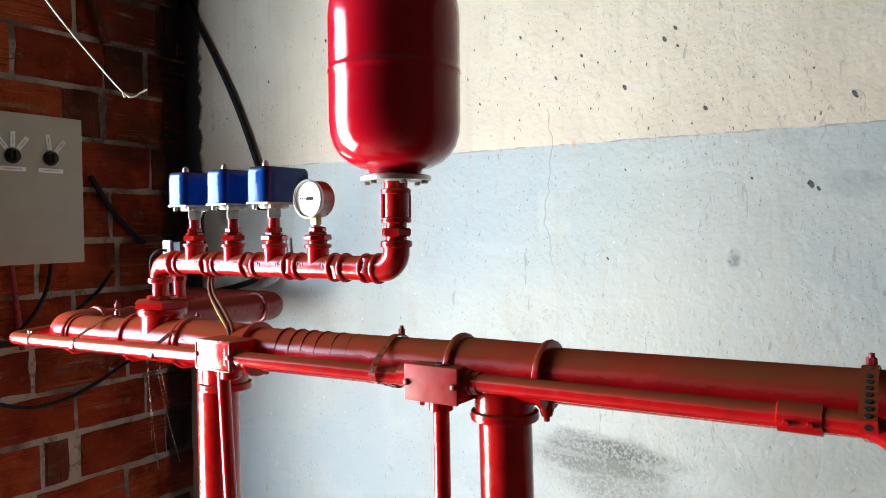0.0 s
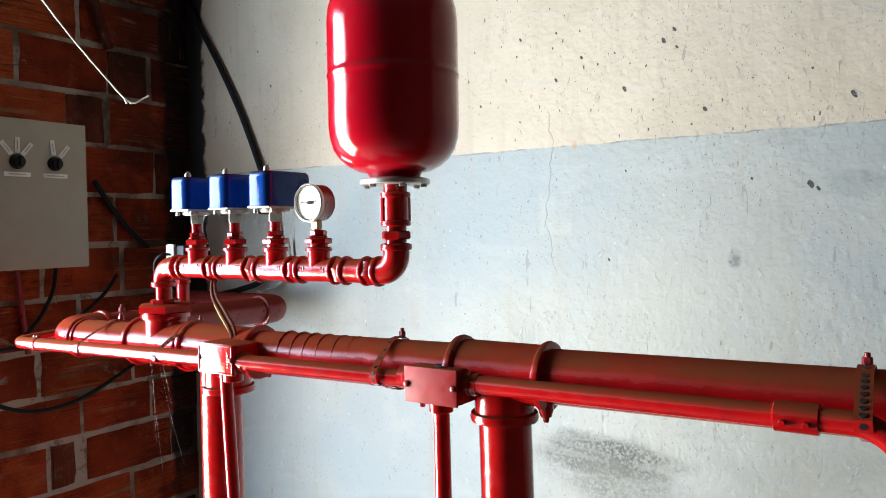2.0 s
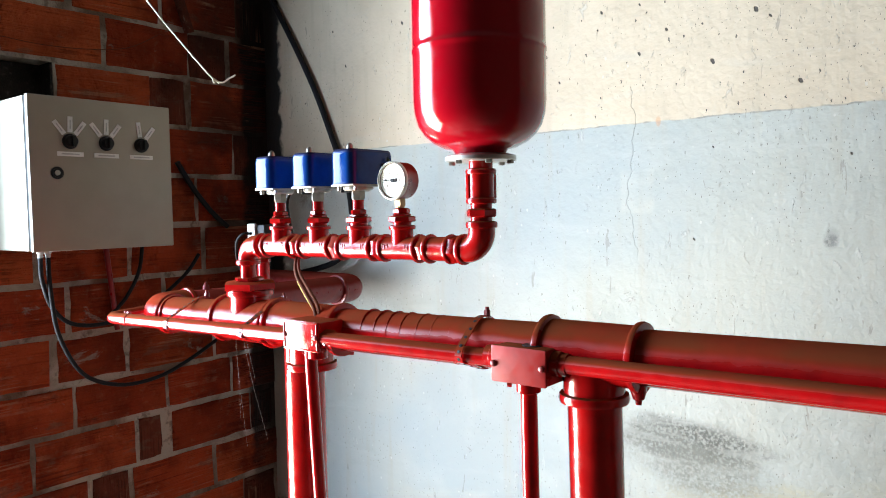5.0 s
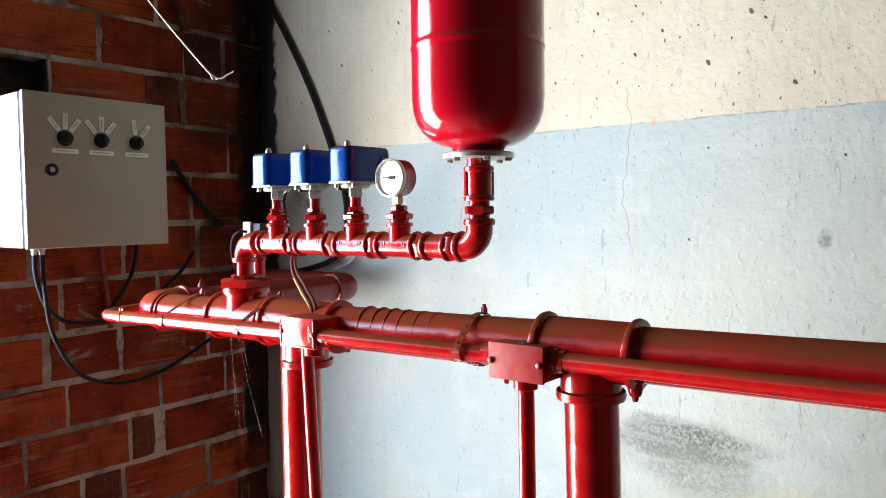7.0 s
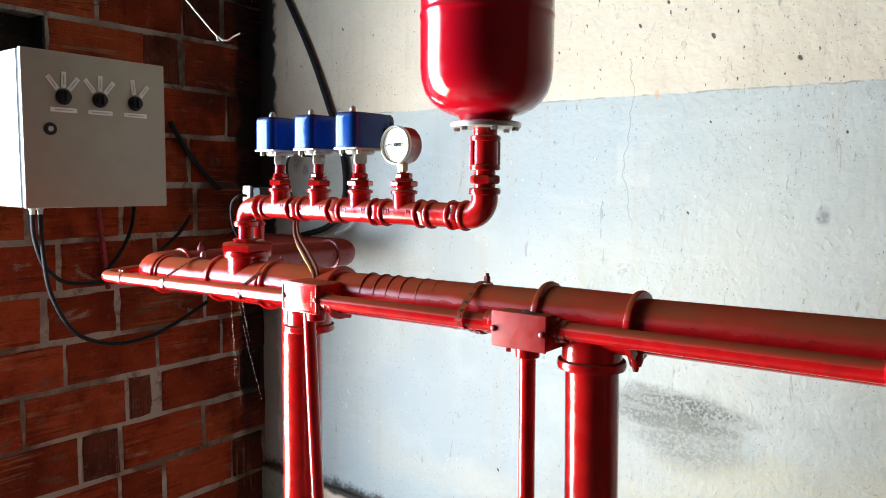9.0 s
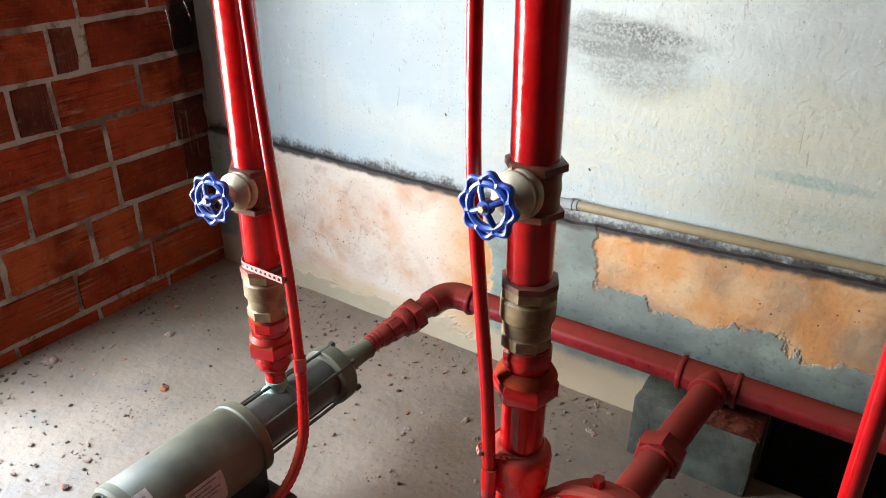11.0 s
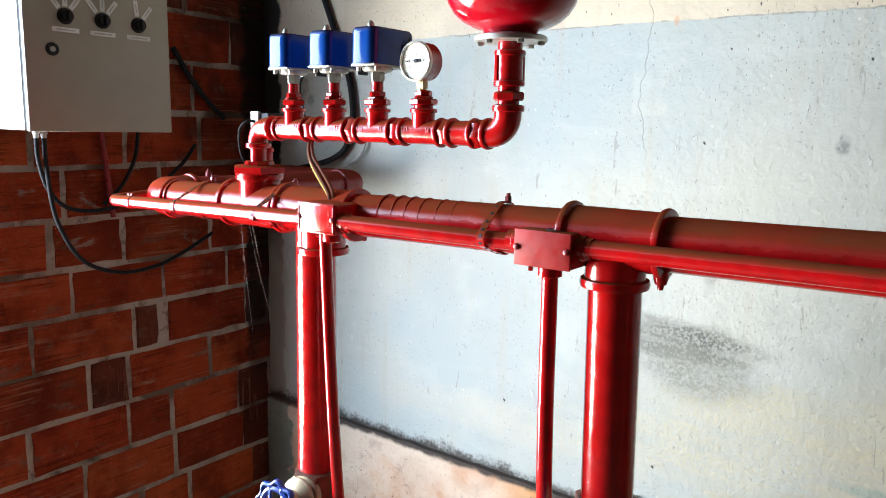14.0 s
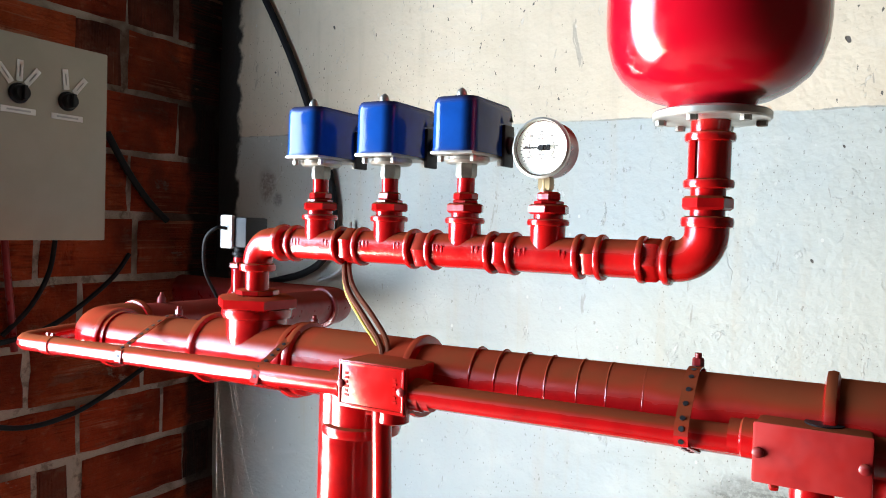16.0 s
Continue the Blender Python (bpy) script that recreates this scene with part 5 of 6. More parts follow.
cable([(-1.935, 0.98, 1.545), (-1.94, 0.985, 1.48), (-1.975, 1.025, 1.40), (-2.02, 1.10, 1.345), (-2.06, 1.22, 1.33), (-2.08, 1.36, 1.36), (-2.085, 1.50, 1.45), (-2.085, 1.56, 1.52)], 0.0062, "black cable looping from cabinet to the wall corner")
cable([(-1.935, 1.00, 1.545), (-1.94, 1.005, 1.45), (-1.965, 1.035, 1.32), (-1.99, 1.11, 1.20), (-2.03, 1.24, 1.140), (-2.06, 1.38, 1.135), (-2.08, 1.50, 1.165), (-2.09, 1.62, 1.215)], 0.0062, "black cable hanging in a deep loop under cabinet")
cable([(-2.09, 1.36, 1.565), (-2.09, 1.345, 1.48), (-2.09, 1.30, 1.40), (-2.095, 1.24, 1.34)], 0.006, "black cable dropping from the cabinet's corner")
cable([(-2.10, 1.50, 1.83), (-2.10, 1.56, 1.74), (-2.10, 1.63, 1.66), (-2.10, 1.69, 1.61)], 0.009, "short black cable on the bricks")
cable([(-2.20, 1.874, 2.68), (-2.083, 1.874, 2.483), (-1.937, 1.874, 2.261), (-1.826, 1.874, 2.073), (-1.733, 1.874, 1.875), (-1.677, 1.874, 1.740), (-1.660, 1.872, 1.615), (-1.683, 1.865, 1.525), (-1.738, 1.858, 1.482), (-1.815, 1.85, 1.458), (-1.90, 1.84, 1.44)], 0.010, "thick black cable slanting down the plaster")
cable([(-1.052, MY + 0.04, MZ + 0.112), (-1.068, MY + 0.042, MZ + 0.09), (-1.066, MY + 0.042, MZ + 0.06), (-1.052, MY + 0.04, MZ + 0.02)], 0.0042, "thin black lead under the switch")
cable([(-1.605, 1.872, 1.62), (-1.603, 1.872, 1.54), (-1.64, 1.868, 1.485), (-1.70, 1.86, 1.46)], 0.005, "thin grey lead on the plaster beside the cable", GREY_PLASTIC)
wires = thing("wire_bundle", (-0.93, 1.03, 1.47), "tan and yellow wires dropping into the junction box", "wires")
W0 = [(-1.016, MY + 0.026, MZ + 0.012), (-1.006, MY + 0.026, MZ - 0.008), (-0.992, 1.062, 1.556), (-0.976, 1.050, 1.530), (-0.946, 1.044, 1.500), (-0.922, 1.043, 1.472), (-0.914, 1.040, 1.452), (-0.916, 1.030, 1.440)]
for i, (mt, dx, r) in enumerate(((TAN_WIRE, 0.0, 0.0036), (TAN_WIRE, 0.007, 0.0032), (YELLOW_WIRE, -0.008, 0.0018))):
    swell = (0.3, 0.4, 0.7, 1.0, 1.3, 1.2, 0.8, 0.5)
    part("wire", tube(B(), smooth_path([(x + dx * w, y + 0.003 * i - 0.004, z + dx * 0.4 * w) for w, (x, y, z) in zip(swell, W0)], 8), r, 8), mt, wires)
wire = thing("hanging_wire", (-0.9, 0.86, 1.88), "thin pale wire hanging with a curled end", "wire")
part("strand", tube(B(), smooth_path([(-1.46, 0.62, 2.84), (-1.235, 0.72, 2.30), (-1.075, 0.79, 2.05), (-0.968, 0.842, 1.905), (-0.938, 0.858, 1.874), (-0.921, 0.868, 1.880), (-0.912, 0.872, 1.884)], 8), 0.0013, 8), WHITE_WIRE, wire)
part("curl", tube(B(), smooth_path([(-0.938, 0.858, 1.872), (-0.947, 0.853, 1.880), (-0.943, 0.852, 1.872)], 6), 0.0016, 8), WHITE_WIRE, wire)

stray = tube(B(), smooth_path([(-2.105, 0.70, 2.20), (-2.10, 0.90, 2.165), (-2.098, 1.10, 2.150), (-2.10, 1.32, 2.175), (-2.105, 1.45, 2.24)], 8), 0.0012, 6)
solid("stray_wire", stray, TAN_WIRE, "thin brown wire strung across the bricks", "wire")
lath = tube(B(), [(-2.098, 1.485, 2.50), (-2.094, 1.56, 2.265)], 0.017, 4)
solid("wooden_lath", lath, BRICK_END, "short brown lath wedged against the bricks", "lath", angle=20)

# ---- conduit on the brick wall below the cabinet ----
conduit("conduit", [(-2.098, 1.243, 1.565), (-2.098, 1.270, 1.30)], "thin red conduit on the bricks under cabinet", 0.008, RED_DULL)

# ---- wall pipe above the ledge ----
wp = thing("wall_pipe", (0.8, YN - 0.02, 0.62), "tan plastic pipe laid along the wall", "pipe")
part("pipe", tube(B(), [(-0.592, YN - 0.014, 0.608), (XE, YN - 0.014, 0.700)], 0.0135, 18), BROWN_PIPE, wp)
bm = tube(B(), [(-0.66, YN - 0.010, 0.600), (-0.592, YN - 0.014, 0.608)], 0.0155, 18)
bead(bm, at(-0.612, YN - 0.013, 0.6065, ALONG), 0, 0.015, 0.018, 0.006)
part("socket", bm, CONCRETE, wp, "grey plastered pipe socket")

# ---- suction line on the floor ----
SY, SZ, SR = 1.715, 0.300, 0.036
PX = -0.914
IN = Vector((0.048, 0.345, 0.024)).normalized()      # the short leg towards the small pump
suction = thing("suction_pipe", (-0.3, SY, SZ), "dusty red suction pipe along the foot of the wall", "pipe")
part("pipe", tube(B(), [(PX + 0.05, SY, SZ), (XE, SY, SZ + 0.02)], SR, 28), RED_DULL, suction)
bm = tube(B(), bent([(PX + 0.085, SY, SZ), (PX, SY, SZ), Vector((PX, SY, SZ)) - IN * 0.085], 0.055, 10), SR + 0.004, 28)
bead(bm, at(PX + 0.085, SY, SZ, ALONG), 0, SR, SR + 0.009, 0.008)
part("elbow", bm, RED_DULL, suction)
bm = B()
k = at(*(Vector((PX, SY, SZ)) - IN * SY), IN)
rod(bm, k, SR - 0.004, 1.46, 1.64, 28)
nut(bm, k, SR + 0.016, 1.535, 1.575, 6, 0.2)
nut(bm, k, SR + 0.006, 1.50, 1.535, 8)
part("union_nut", bm, RED_DULL, suction)
bm = B()
nut(bm, k, SR - 0.002, 1.455, 1.50, 8)
lathe(bm, k, [(0.022, 1.36), (0.024, 1.38), (0.026, 1.40), (0.026, 1.42), (0.031, 1.43), (0.031, 1.45)], 24)
for h in (1.385, 1.40, 1.415):
    bead(bm, k, h, 0.023, 0.027, 0.005)
part("reducer", bm, RED_DULL, suction)
QX = -0.125
bm = B()
m = at(QX, SY, SZ, ALONG)
rod(bm, m, SR + 0.005, -0.078, 0.058, 28)
for h in (-0.078, 0.058):
    bead(bm, m, h, SR, SR + 0.010, 0.008)
k = at(QX, SY, SZ, (0, -1, 0))
rod(bm, k, SR + 0.005, 0, 0.062, 28)
bead(bm, k, 0.058, SR, SR + 0.010, 0.008)
part("tee", bm, RED_DULL, suction)
bm = tube(B(), [(QX, SY - 0.05, SZ), (QX - 0.045, 1.14, SZ)], SR, 28)
part("branch_pipe", bm, RED_DULL, suction)
d = Vector((-0.035, 1.14 - SY + 0.05, 0)).normalized()
bm = B()
k = at(QX - 0.025, 1.385, SZ, d)
nut(bm, k, SR + 0.020, -0.028, 0.022, 6, 0.4)
nut(bm, k, SR + 0.009, 0.022, 0.034, 8, 0.4)
part("union_nut", bm, RED_DULL, suction)

# ---- small grey-green pump ----
AX, AZ = -0.975, 0.262
pump = thing("booster_pump", (AX, 0.95, 0.1), "grey-green horizontal multistage pump with mint end cover", "pump")
d = Vector((0.030, 0.95, 0.012)).normalized()
k = at(AX - 0.010, 0.612, AZ + 0.000, d)
MRD = 0.090
part("motor", lathe(B(), k, [(MRD - 0.004, 0.02), (MRD, 0.026), (MRD, 0.300), (MRD - 0.002, 0.304), (MRD - 0.002, 0.312), (MRD + 0.002, 0.316), (MRD + 0.002, 0.338), (MRD - 0.006, 0.344)], 48), PUMP_GREEN, pump)
part("end_ring", lathe(B(), k, [(MRD + 0.001, 0.03), (MRD + 0.001, 0.012), (MRD - 0.006, 0.006), (MRD - 0.013, 0.006), (MRD - 0.013, 0.014)], 48, False), PUMP_GREEN, pump)
bm = B()
for rr in (0.026, 0.050):
    lathe(bm, k, [(rr, 0.010), (rr, 0.003), (rr - 0.006, 0.003), (rr - 0.006, 0.010)], 32, False)
lathe(bm, k, [(0.014, 0.010), (0.014, 0.002), (0.008, 0.0)], 20)
cover = part("fan_cover", bm, PUMP_MINT, pump, "mint green slotted fan cover")
for i in range(6):
    a = i * math.pi / 3 + 0.2
    c = Vector((math.cos(a), math.sin(a), 0))
    part("spoke", tube(B(), [k @ (c * 0.010 + Vector((0, 0, 0.006))), k @ (c * 0.078 + Vector((0, 0, 0.008)))], 0.0045, 8), PUMP_MINT, cover)
part("fan", lathe(B(), k, [(MRD - 0.012, 0.022), (MRD - 0.012, 0.027)], 32), BLACK, pump, "dark fan behind the slots")
part("barrel", lathe(B(), k, [(0.054, 0.34), (0.057, 0.36), (0.057, 0.455), (0.061, 0.46), (0.061, 0.475), (0.057, 0.48), (0.057, 0.61), (0.054, 0.63)], 40), PUMP_DARK, pump, "dark pump barrel")
bm = lathe(B(), k, [(0.070, 0.600), (0.077, 0.605), (0.077, 0.640), (0.066, 0.652), (0.034, 0.668), (0.029, 0.70), (0.027, 0.755), (0.030, 0.765)], 36)
part("suction_cover", bm, PUMP_GREEN, pump)
for i in range(6):
    a = i * math.pi / 3 + 0.35
    c = Vector((math.cos(a) * 0.074, math.sin(a) * 0.074, 0))
    bm = tube(B(), [k @ (c + Vector((0, 0, 0.325))), k @ (c + Vector((0, 0, 0.645)))], 0.0042, 10)
    nut(bm, k @ Matrix.Translation(c), 0.009, 0.640, 0.654)
    nut(bm, k @ Matrix.Translation(c), 0.009, 0.318, 0.334)
    part("tie_rod", bm, PUMP_DARK, pump)
bm = B()
n0 = k @ Vector((0, 0, 0.46))
lathe(bm, at(R1X - 0.012, HY, 0), [(0.050, AZ + 0.030), (0.040, AZ + 0.050), (0.028, AZ + 0.058), (0.024, 0.332), (0.026, 0.350)], 28)
part("outlet_neck", bm, PUMP_MINT, pump, "mint green outlet neck")
def sticker(h0, h1, a0, a1, lift):
    """A bent paper label on the motor's shell, between two heights along it and two angles round it."""
    ax = (k.to_3x3() @ Vector((0, 0, 1))).normalized()
    e1 = (Vector((1, 0, 0)) - ax * ax.x).normalized()
    e2 = e1.cross(ax)
    e2 = e2 if e2.z > 0 else -e2
    bm, rows = B(), []
    for h in (h0, h1):
        rows.append([bm.verts.new(k.translation + ax * h + (e1 * math.cos(a) + e2 * math.sin(a)) * (MRD + lift)) for a in [radians(a0 + (a1 - a0) * i / 7) for i in range(8)]])
    for i in range(7):
        bm.faces.new((rows[0][i], rows[0][i + 1], rows[1][i + 1], rows[1][i]))
    bmesh.ops.solidify(bm, geom=bm.faces[:], thickness=0.0005)
    return bm


label = part("rating_label", sticker(0.115, 0.205, -18, 30, 0.0012), LABEL_CREAM, pump, "stained cream paper label with faint print")
for i in range(4):
    part("print_bar", sticker(0.122, 0.122 + (0.06, 0.07, 0.05, 0.066)[i], 6 + 6 * i, 8 + 6 * i, 0.0018), LABEL_INK, label)
arrow = part("arrow_label", sticker(0.030, 0.062, 24, 68, 0.0012), LABEL_CREAM, pump, "small pale label with a dark arrow")
part("print_bar", sticker(0.041, 0.051, 32, 60, 0.0018), LABEL_INK, arrow)
bm = B()
block(bm, (AX - 0.055, 0.74, 0.12), (AX + 0.060, 0.95, AZ - 0.05), 0.006)
part("foot", bm, BLACK, pump, "black motor foot")
bm = B()
block(bm, (AX - 0.03, 0.60, 0.12), (AX - 0.005, 0.64, AZ - 0.07), 0.004)
part("support", bm, PUMP_DARK, pump)

bm = block(B(), (-1.10, 0.55, -0.02), (-0.855, 0.985, 0.122), 0.012)
for v in bm.verts:
    v.co += Vector((noise.noise(v.co * 11), noise.noise(v.co * 13 + Vector((4, 0, 0))), 0)) * 0.008
solid("pump_plinth", bm, GRIMY, "rough grimy concrete plinth under the small pump", "plinth", "pump plinths")

# ---- large red pump ----
VX, VZ = -0.160, 0.283
pump2 = thing("centrifugal_pump", (VX, 1.0, 0.1), "red cast iron centrifugal pump with finned motor", "pump")
k = at(VX, 1.15, VZ, (0, -1, 0))
part("volute", lathe(B(), k, [(0.06, -0.01), (0.10, -0.004), (0.126, 0.012), (0.136, 0.030), (0.140, 0.05), (0.140, 0.075), (0.12, 0.078)], 56), RED_CAST, pump2)
bm = B()
k2 = at(R2X + 0.022, HY, 0)
lathe(bm, k2, [(0.050, 0.22), (0.052, 0.34), (HR + 0.012, 0.385), (HR + 0.010, 0.40)], 28)
part("outlet", bm, RED_CAST, pump2)
adapter = part("adapter_plate", lathe(B(), k, [(0.148, 0.068), (0.154, 0.072), (0.154, 0.090), (0.149, 0.096), (0.112, 0.096), (0.100, 0.115), (0.092, 0.200), (0.10, 0.212)], 56), RED_CAST, pump2)
for i in range(8):
    a = i * math.pi / 4 + 0.62
    c = Vector((math.cos(a) * 0.138, math.sin(a) * 0.138, 0))
    part("bolt", nut(B(), k @ Matrix.Translation(c), 0.0095, 0.094, 0.107, 6, a), ZINC, adapter)
for i in range(6):
    a = i * math.pi / 3 + 0.7
    c, s = Vector((math.cos(a), math.sin(a), 0)), Vector((-math.sin(a), math.cos(a), 0))
    bm = B()
    q = [c * 0.086 + Vector((0, 0, 0.092)), c * 0.146 + Vector((0, 0, 0.092)), c * 0.140 + Vector((0, 0, 0.110)), c * 0.096 + Vector((0, 0, 0.205))]
    lo, hi = [bm.verts.new(k @ (v - s * 0.004)) for v in q], [bm.verts.new(k @ (v + s * 0.004)) for v in q]
    bm.faces.new(lo[::-1]), bm.faces.new(hi)
    for e in range(4):
        bm.faces.new((lo[e], lo[(e + 1) % 4], hi[(e + 1) % 4], hi[e]))
    part("rib", bm, RED_CAST, adapter)
bm = nut(B(), at(VX - 0.028, 1.105, VZ + 0.130), 0.013, 0, 0.024)
part("filler_plug", bm, RED_CAST, pump2)
bm = lathe(B(), at(QX - 0.036, 1.19, SZ, (0, -1, 0)), [(SR + 0.006, -0.02), (SR + 0.012, 0), (0.07, 0.06)], 28)
part("suction_boss", bm, RED_CAST, pump2)
km = at(VX - 0.015, 0.95, VZ + 0.002, (0, -1, 0))
bm = lathe(B(), km, [(0.096, 0.0), (0.118, 0.004), (0.120, 0.012), (0.120, 0.026), (0.108, 0.030), (0.106, 0.29), (0.112, 0.30), (0.112, 0.33), (0.09, 0.335)], 48)
part("motor_body", bm, RED_CAST, pump2)
for i in range(30):
    a = 2 * math.pi * i / 30
    c, s = Vector((math.cos(a), math.sin(a), 0)), Vector((-math.sin(a), math.cos(a), 0))
    bm = B()
    lo = [bm.verts.new(km @ (c * r + s * w + Vector((0, 0, h)))) for r, w, h in ((0.104, -0.003, 0.03), (0.122, -0.002, 0.034), (0.122, -0.002, 0.29), (0.104, -0.003, 0.295))]
    hi = [bm.verts.new(km @ (c * r + s * w + Vector((0, 0, h)))) for r, w, h in ((0.104, 0.003, 0.03), (0.122, 0.002, 0.034), (0.122, 0.002, 0.29), (0.104, 0.003, 0.295))]
    bm.faces.new(lo[::-1]), bm.faces.new(hi)
    for e in range(4):
        bm.faces.new((lo[e], lo[(e + 1) % 4], hi[(e + 1) % 4], hi[e]))
    part("fin", bm, RED_CAST, pump2)
bm = lathe(B(), km, [(0.124, 0.31), (0.126, 0.32), (0.126, 0.385), (0.118, 0.395), (0.03, 0.397)], 48)
part("fan_cover", bm, RED_CAST, pump2)
bm = B()
c = Vector((VX - 0.03, 0.865, VZ + 0.118))
tube(bm, [c + Vector((0.024 * math.cos(a), 0.004 * math.sin(a), 0.026 + 0.026 * math.sin(a))) for a in [i * math.pi / 10 for i in range(21)]], 0.0055, 10)
rod(bm, at(c.x, c.y, c.z), 0.010, -0.012, 0.006, 14)
part("lifting_eye", bm, RED_DULL, pump2, "dusty lifting eye")
bm = tube(B(), smooth_path([(VX - 0.005, 0.86, VZ + 0.125), (VX + 0.01, 0.865, VZ + 0.145), (VX + 0.02, 0.85, VZ + 0.135), (VX + 0.035, 0.83, VZ + 0.122)], 6), 0.008, 10)
part("tape_wrap", bm, BLACK, pump2, "black taped lead")
bm = B()
block(bm, (VX - 0.09, 0.66, 0.10), (VX + 0.06, 0.88, VZ - 0.09), 0.006)
block(bm, (VX - 0.07, 1.03, 0.10), (VX + 0.07, 1.12, VZ - 0.12), 0.006)
part("foot", bm, RED_CAST, pump2)
bm = block(B(), (VX - 0.20, 0.48, -0.02), (VX + 0.18, 1.22, 0.102), 0.012)
solid("pump_plinth", bm, CONCRETE, "rough concrete plinth under the large pump", "plinth", "pump plinths")

# ---- concrete support under the suction tee ----
bm = B()
block(bm, (-0.31, 1.700, -0.02), (0.008, YN - 0.02, 0.185), 0.010)
bmesh.ops.subdivide_edges(bm, edges=bm.edges[:], cuts=3, use_grid_fill=True)
for v in bm.verts:
    v.co += Vector([noise.noise(v.co * 17 + Vector((i * 7, 0, 0))) for i in range(3)]) * 0.007
sup = solid("support_block", bm, DARK_CONCRETE, "weathered concrete block under the suction pipe", "block")
bm = block(B(), (-0.135, 1.695, 0.184), (0.015, 1.80, 0.255), 0.005)
solid("loose_brick", bm, BRICK_END, "broken brown brick shimming the suction pipe", "brick")

# ---- cobwebs ----
web = thing("cobweb", (-1.55, 1.7, 1.2), "dusty cobweb strands hanging below the header", "cobweb")
bm = B()
for i in range(5):
    x0, y0 = -1.26 - 0.05 * random.random(), 1.10 + 0.05 * random.random()
    z0 = HZ - 0.045
    dz = random.uniform(0.05, 0.42)
    dx = random.uniform(-0.01, 0.06) * dz / 0.2
    tube(bm, smooth_path([(x0, y0, z0), (x0 + dx * 0.4, y0 + 0.005, z0 - dz * 0.5), (x0 + dx, y0 + 0.01, z0 - dz)], 4), random.uniform(0.00010, 0.0002), 5)
part("strands", bm, WEB, web)

# ---- rubble on the floor ----
def pebble(bm, x, y, z, r):
    made = bmesh.ops.create_icosphere(bm, subdivisions=1, radius=r)["verts"]
    sx, sy, sz = random.uniform(0.7, 1.5), random.uniform(0.6, 1.2), random.uniform(0.4, 0.8)
    turn = Matrix.Rotation(random.uniform(0, 6.3), 3, 'Z')
    for v in made:
        p = Vector((v.co.x * sx, v.co.y * sy, v.co.z * sz)) * random.uniform(0.75, 1.2)
        v.co = turn @ p + Vector((x, y, z + r * sz * 0.5))


SIZES = (0.0018, 0.002, 0.002, 0.003, 0.003, 0.004, 0.004, 0.005, 0.006, 0.008)
for mat, count, seed, words in ((STONE, 1500, 5, "scattered crumbs of mortar and earth"), (BRICK_CHIP, 170, 9, "scattered red brick crumbs"), (CLOD, 420, 14, "dark clods and flakes of dirt")):
    random.seed(seed)
    bm = B()
    heaps = [(random.uniform(XW + 0.1, 0.2), random.uniform(0.6, YN - 0.1)) for i in range(26)]
    for i in range(count):
        x, y = random.uniform(XW + 0.05, 0.9), random.uniform(0.45, YN - 0.03)
        pick = random.random()
        if pick < 0.25:
            y = YN - 0.03 - abs(random.gauss(0, 0.12))
        elif pick < 0.40:
            x = XW + 0.02 + abs(random.gauss(0, 0.09))
        elif pick < 0.62:
            h = random.choice(heaps)
            x, y = random.gauss(h[0], 0.035), min(random.gauss(h[1], 0.03), YN - 0.03)
        if (-1.15 < x < -0.77 and y < 1.02) or (-0.40 < x < 0.03 and (y < 1.25 or y > 1.63)) or x > -0.02 and y > RY - 0.03:
            continue
        pebble(bm, x, y, -0.004, random.choice(SIZES))
    solid("rubble", bm, mat, words, "rubble", kind="stuff", angle=25)
random.seed(21)
for x, y, r, mt in ((-1.60, 1.16, 0.016, BRICK_CHIP), (-0.86, 1.40, 0.014, STONE), (-0.70, 1.02, 0.015, BRICK_CHIP), (-0.62, 1.20, 0.013, STONE), (-1.83, 1.36, 0.018, STONE), (-1.95, 1.50, 0.015, STONE), (-2.02, 1.05, 0.02, STONE), (-0.42, 1.72, 0.016, STONE), (-0.75, 1.55, 0.013, STONE)):
    bm = B()
    for j in range(3):
        pebble(bm, x + random.uniform(-0.01, 0.01), y + random.uniform(-0.01, 0.01), -0.005, r * random.uniform(0.5, 1))
    solid("stone", bm, mt, "small lump of broken masonry on the floor", "stone", "loose stones", angle=25)
bm = block(B(), (-1.36, 0.70, -0.001), (-1.30, 0.755, 0.0015), 0.0005)
solid("paper_scrap", bm, WHITE, "white paper scrap on the floor", "paper")

# ---- bricks of the wall, last ----
BEDS = (0.045, 0.205, 0.370, 0.530, 0.690, 0.850, 1.005, 1.150, 1.300, 1.455, 1.622, 1.787, 1.948, 2.115, 2.275, 2.435, 2.595, 2.755)
JOINTS = ((1.24, 1.55), (1.33, 1.52, 1.80), (1.14, 1.467, 1.76), (1.295, 1.46, 1.74), (1.175, 1.305, 1.621), (1.015, 1.328, 1.452, 1.779), (0.84, 1.138, 1.444, 1.70),
          (1.083, 1.311, 1.630), (0.87, 1.133, 1.44, 1.75), (1.047, 1.33, 1.60), (0.91, 1.22, 1.583), (1.12, 1.43, 1.742), (1.122, 1.425, 1.566), (0.969, 1.273, 1.576, 1.732),
          (0.87, 1.172, 1.47, 1.77), (1.05, 1.35, 1.65), (1.15, 1.45, 1.75))
random.seed(3)
shared = {}


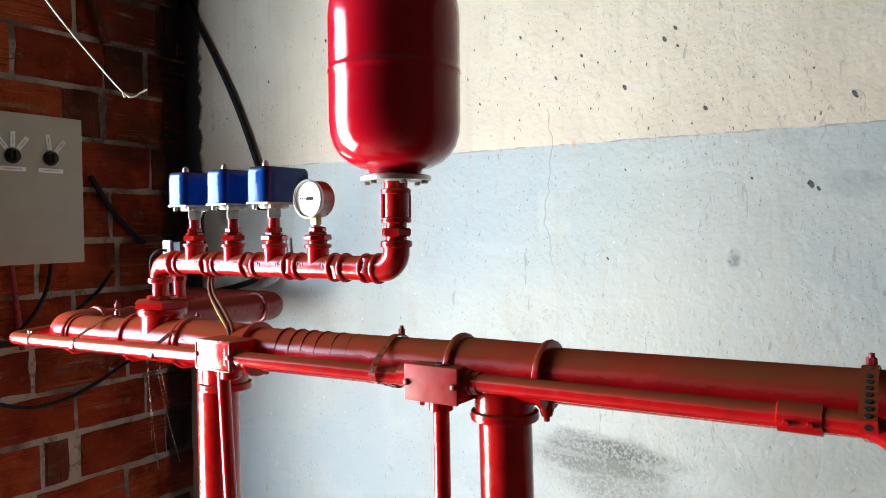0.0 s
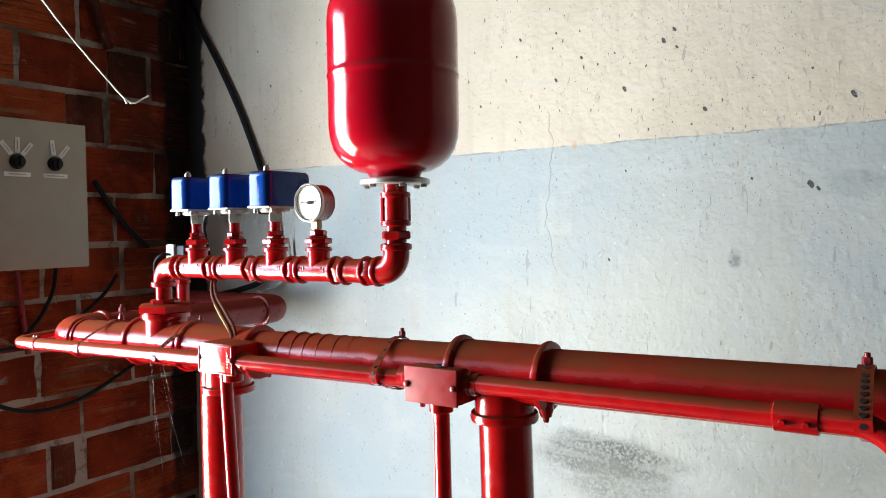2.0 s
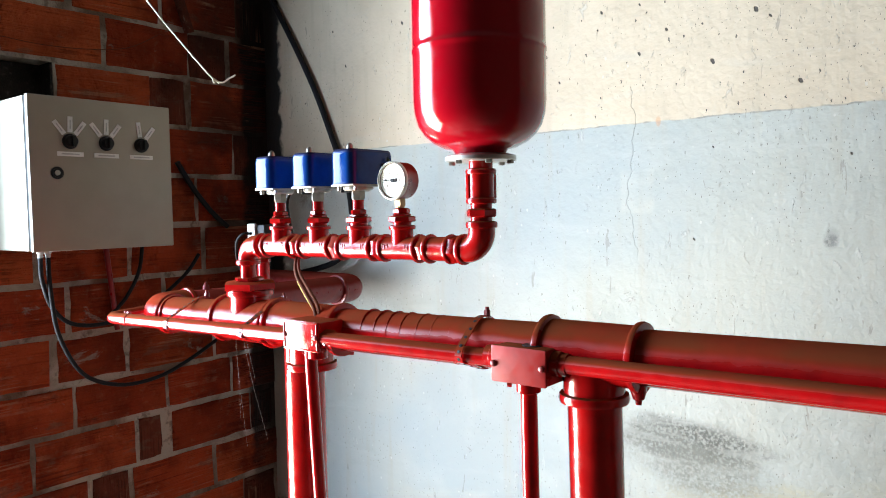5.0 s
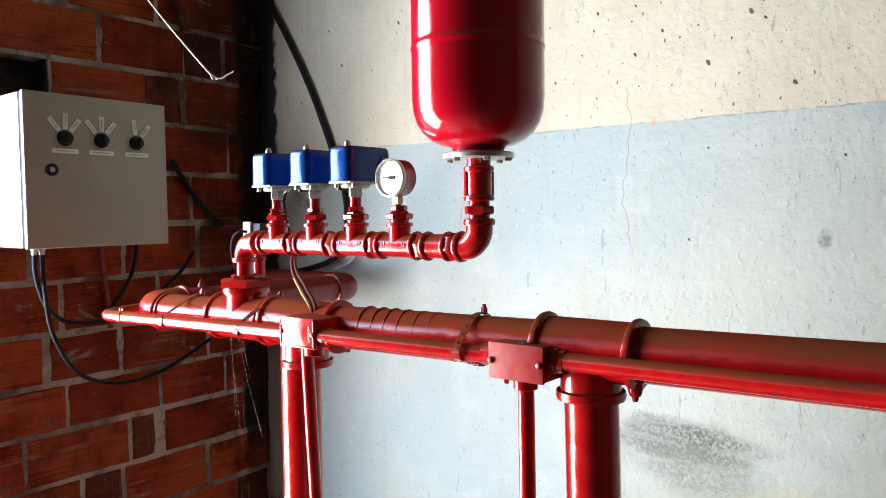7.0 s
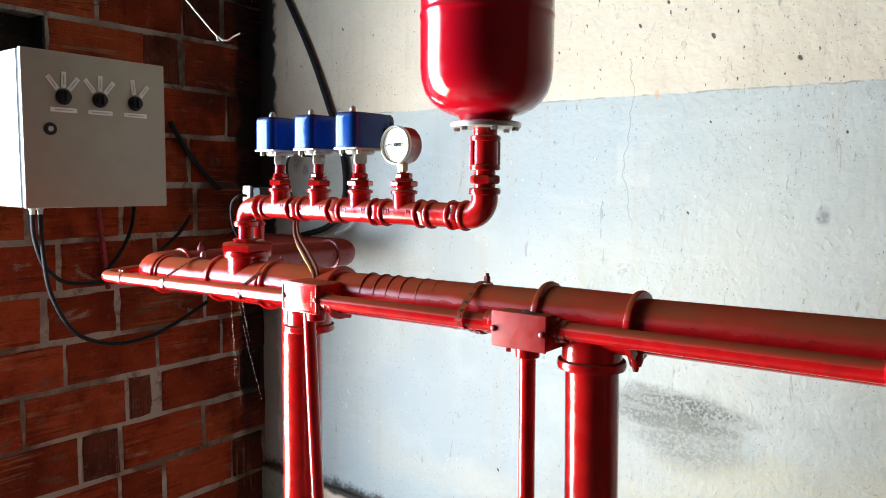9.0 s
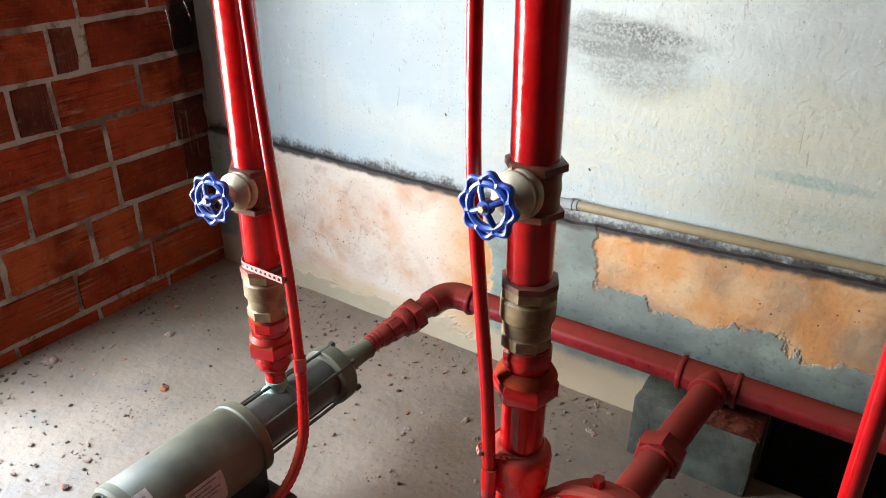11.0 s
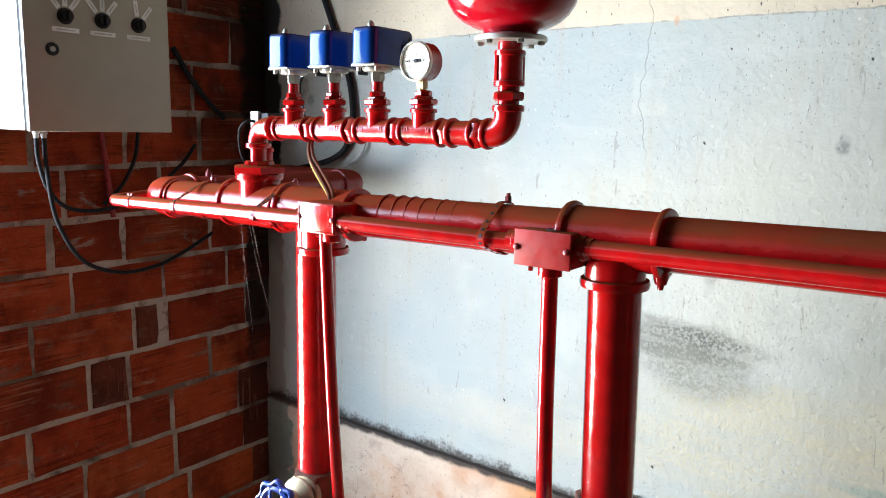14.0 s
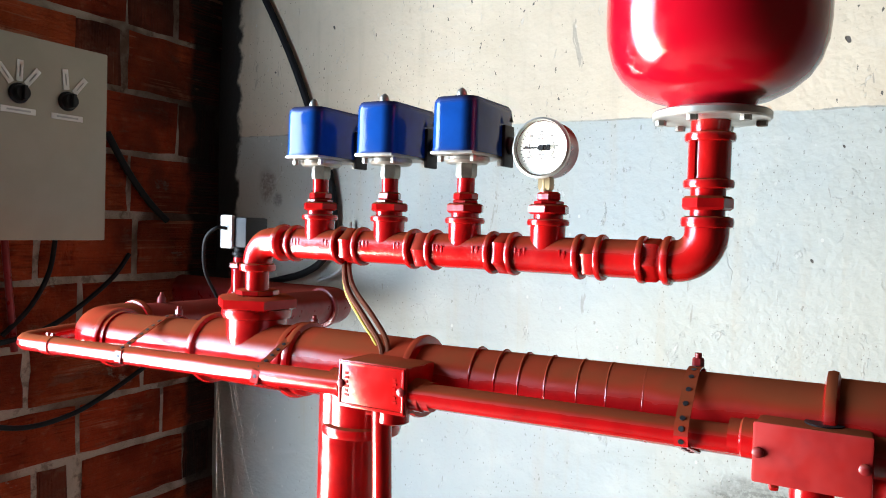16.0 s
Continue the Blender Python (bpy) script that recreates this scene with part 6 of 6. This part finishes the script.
def brick_mesh(length, height, mat, form):
    """A brick with worn, wavering edges; four forms of each size."""
    key = (round(length, 2), round(height, 2), mat.name, form)
    if key not in shared:
        bm = B()
        hl, hh, n = key[0] / 2, key[1] / 2, max(3, int(key[0] / 0.05))
        ring = [(-hl + key[0] * i / n, -hh) for i in range(n)] + [(hl, -hh + key[1] * i / 3) for i in range(3)]
        ring += [(-a, -b) for a, b in ring]
        rows = []
        for depth, inset in ((-0.05, 0.0), (-0.006, 0.0), (-0.001, 0.0035), (0.0, 0.010)):
            row = []
            for a, b in ring:
                q = Vector((a * 23 + form * 9, b * 23, len(mat.name)))
                wob = 0.0060 * noise.noise(q) + 0.0035 * noise.noise(q * 3.1)
                r = inset - wob
                row.append(bm.verts.new((depth + (0.0025 * noise.noise(q * 1.7) if depth > -0.02 else 0), a - math.copysign(min(r, abs(a)), a), b - math.copysign(min(r, abs(b)), b))))
            rows.append(row)
        for lo, hi in zip(rows, rows[1:]):
            for e in range(len(ring)):
                bm.faces.new((lo[e], lo[(e + 1) % len(ring)], hi[(e + 1) % len(ring)], hi[e]))
        bm.faces.new(rows[-1])
        shared[key] = mesh_of(bm, "brick", mat, 50)
    return shared[key]


for row, (z0, z1) in enumerate(zip((-0.10,) + BEDS, BEDS + (CEIL,))):
    near = sorted(JOINTS[row - 1] if 0 < row <= len(JOINTS) else (1.0, 1.3, 1.6))
    spans = []
    cuts = [YN + 0.005] + near[::-1]
    y = near[0]
    while y > DOOR_B + 0.12:
        y -= 0.305
        cuts.append(max(y, DOOR_B))
    if z1 > DOOR_H + 0.05:
        while y > DOOR_A:
            y -= 0.305
            cuts.append(max(y, DOOR_A))
    if cuts[-1] > DOOR_B and z1 < DOOR_H + 0.05:
        cuts.append(DOOR_B)
    for hi, lo in zip(cuts, cuts[1:]):
        spans.append((lo, hi))
    y = DOOR_A
    while y > YS:
        spans.append((max(y - 0.305, YS), y))
        y -= 0.305
    for lo, hi in spans:
        gap = random.uniform(0.003, 0.010)
        length, height = hi - lo - 2 * gap, z1 - z0 - random.uniform(0.009, 0.020)
        if length < 0.03 or height < 0.03 or (HOLE[0] - 0.02 < (lo + hi) / 2 < HOLE[1] and HOLE[2] < (z0 + z1) / 2 < HOLE[3]):
            continue
        end = length < 0.15
        if end and (lo, hi) == (1.328, 1.452):
            length -= 0.03
        ob = new("brick", brick_mesh(length, height, BRICK_END if end else BRICK, random.randrange(4)))
        ob.parent = wall_west
        ob.location = (XW + random.uniform(-0.003, 0.002), (lo + hi) / 2 - (0.012 if end and lo > 1.3 else 0), (z0 + z1) / 2)
        ob.rotation_euler = (radians(random.uniform(-0.5, 0.5)), 0, radians(random.uniform(-0.4, 0.4)))
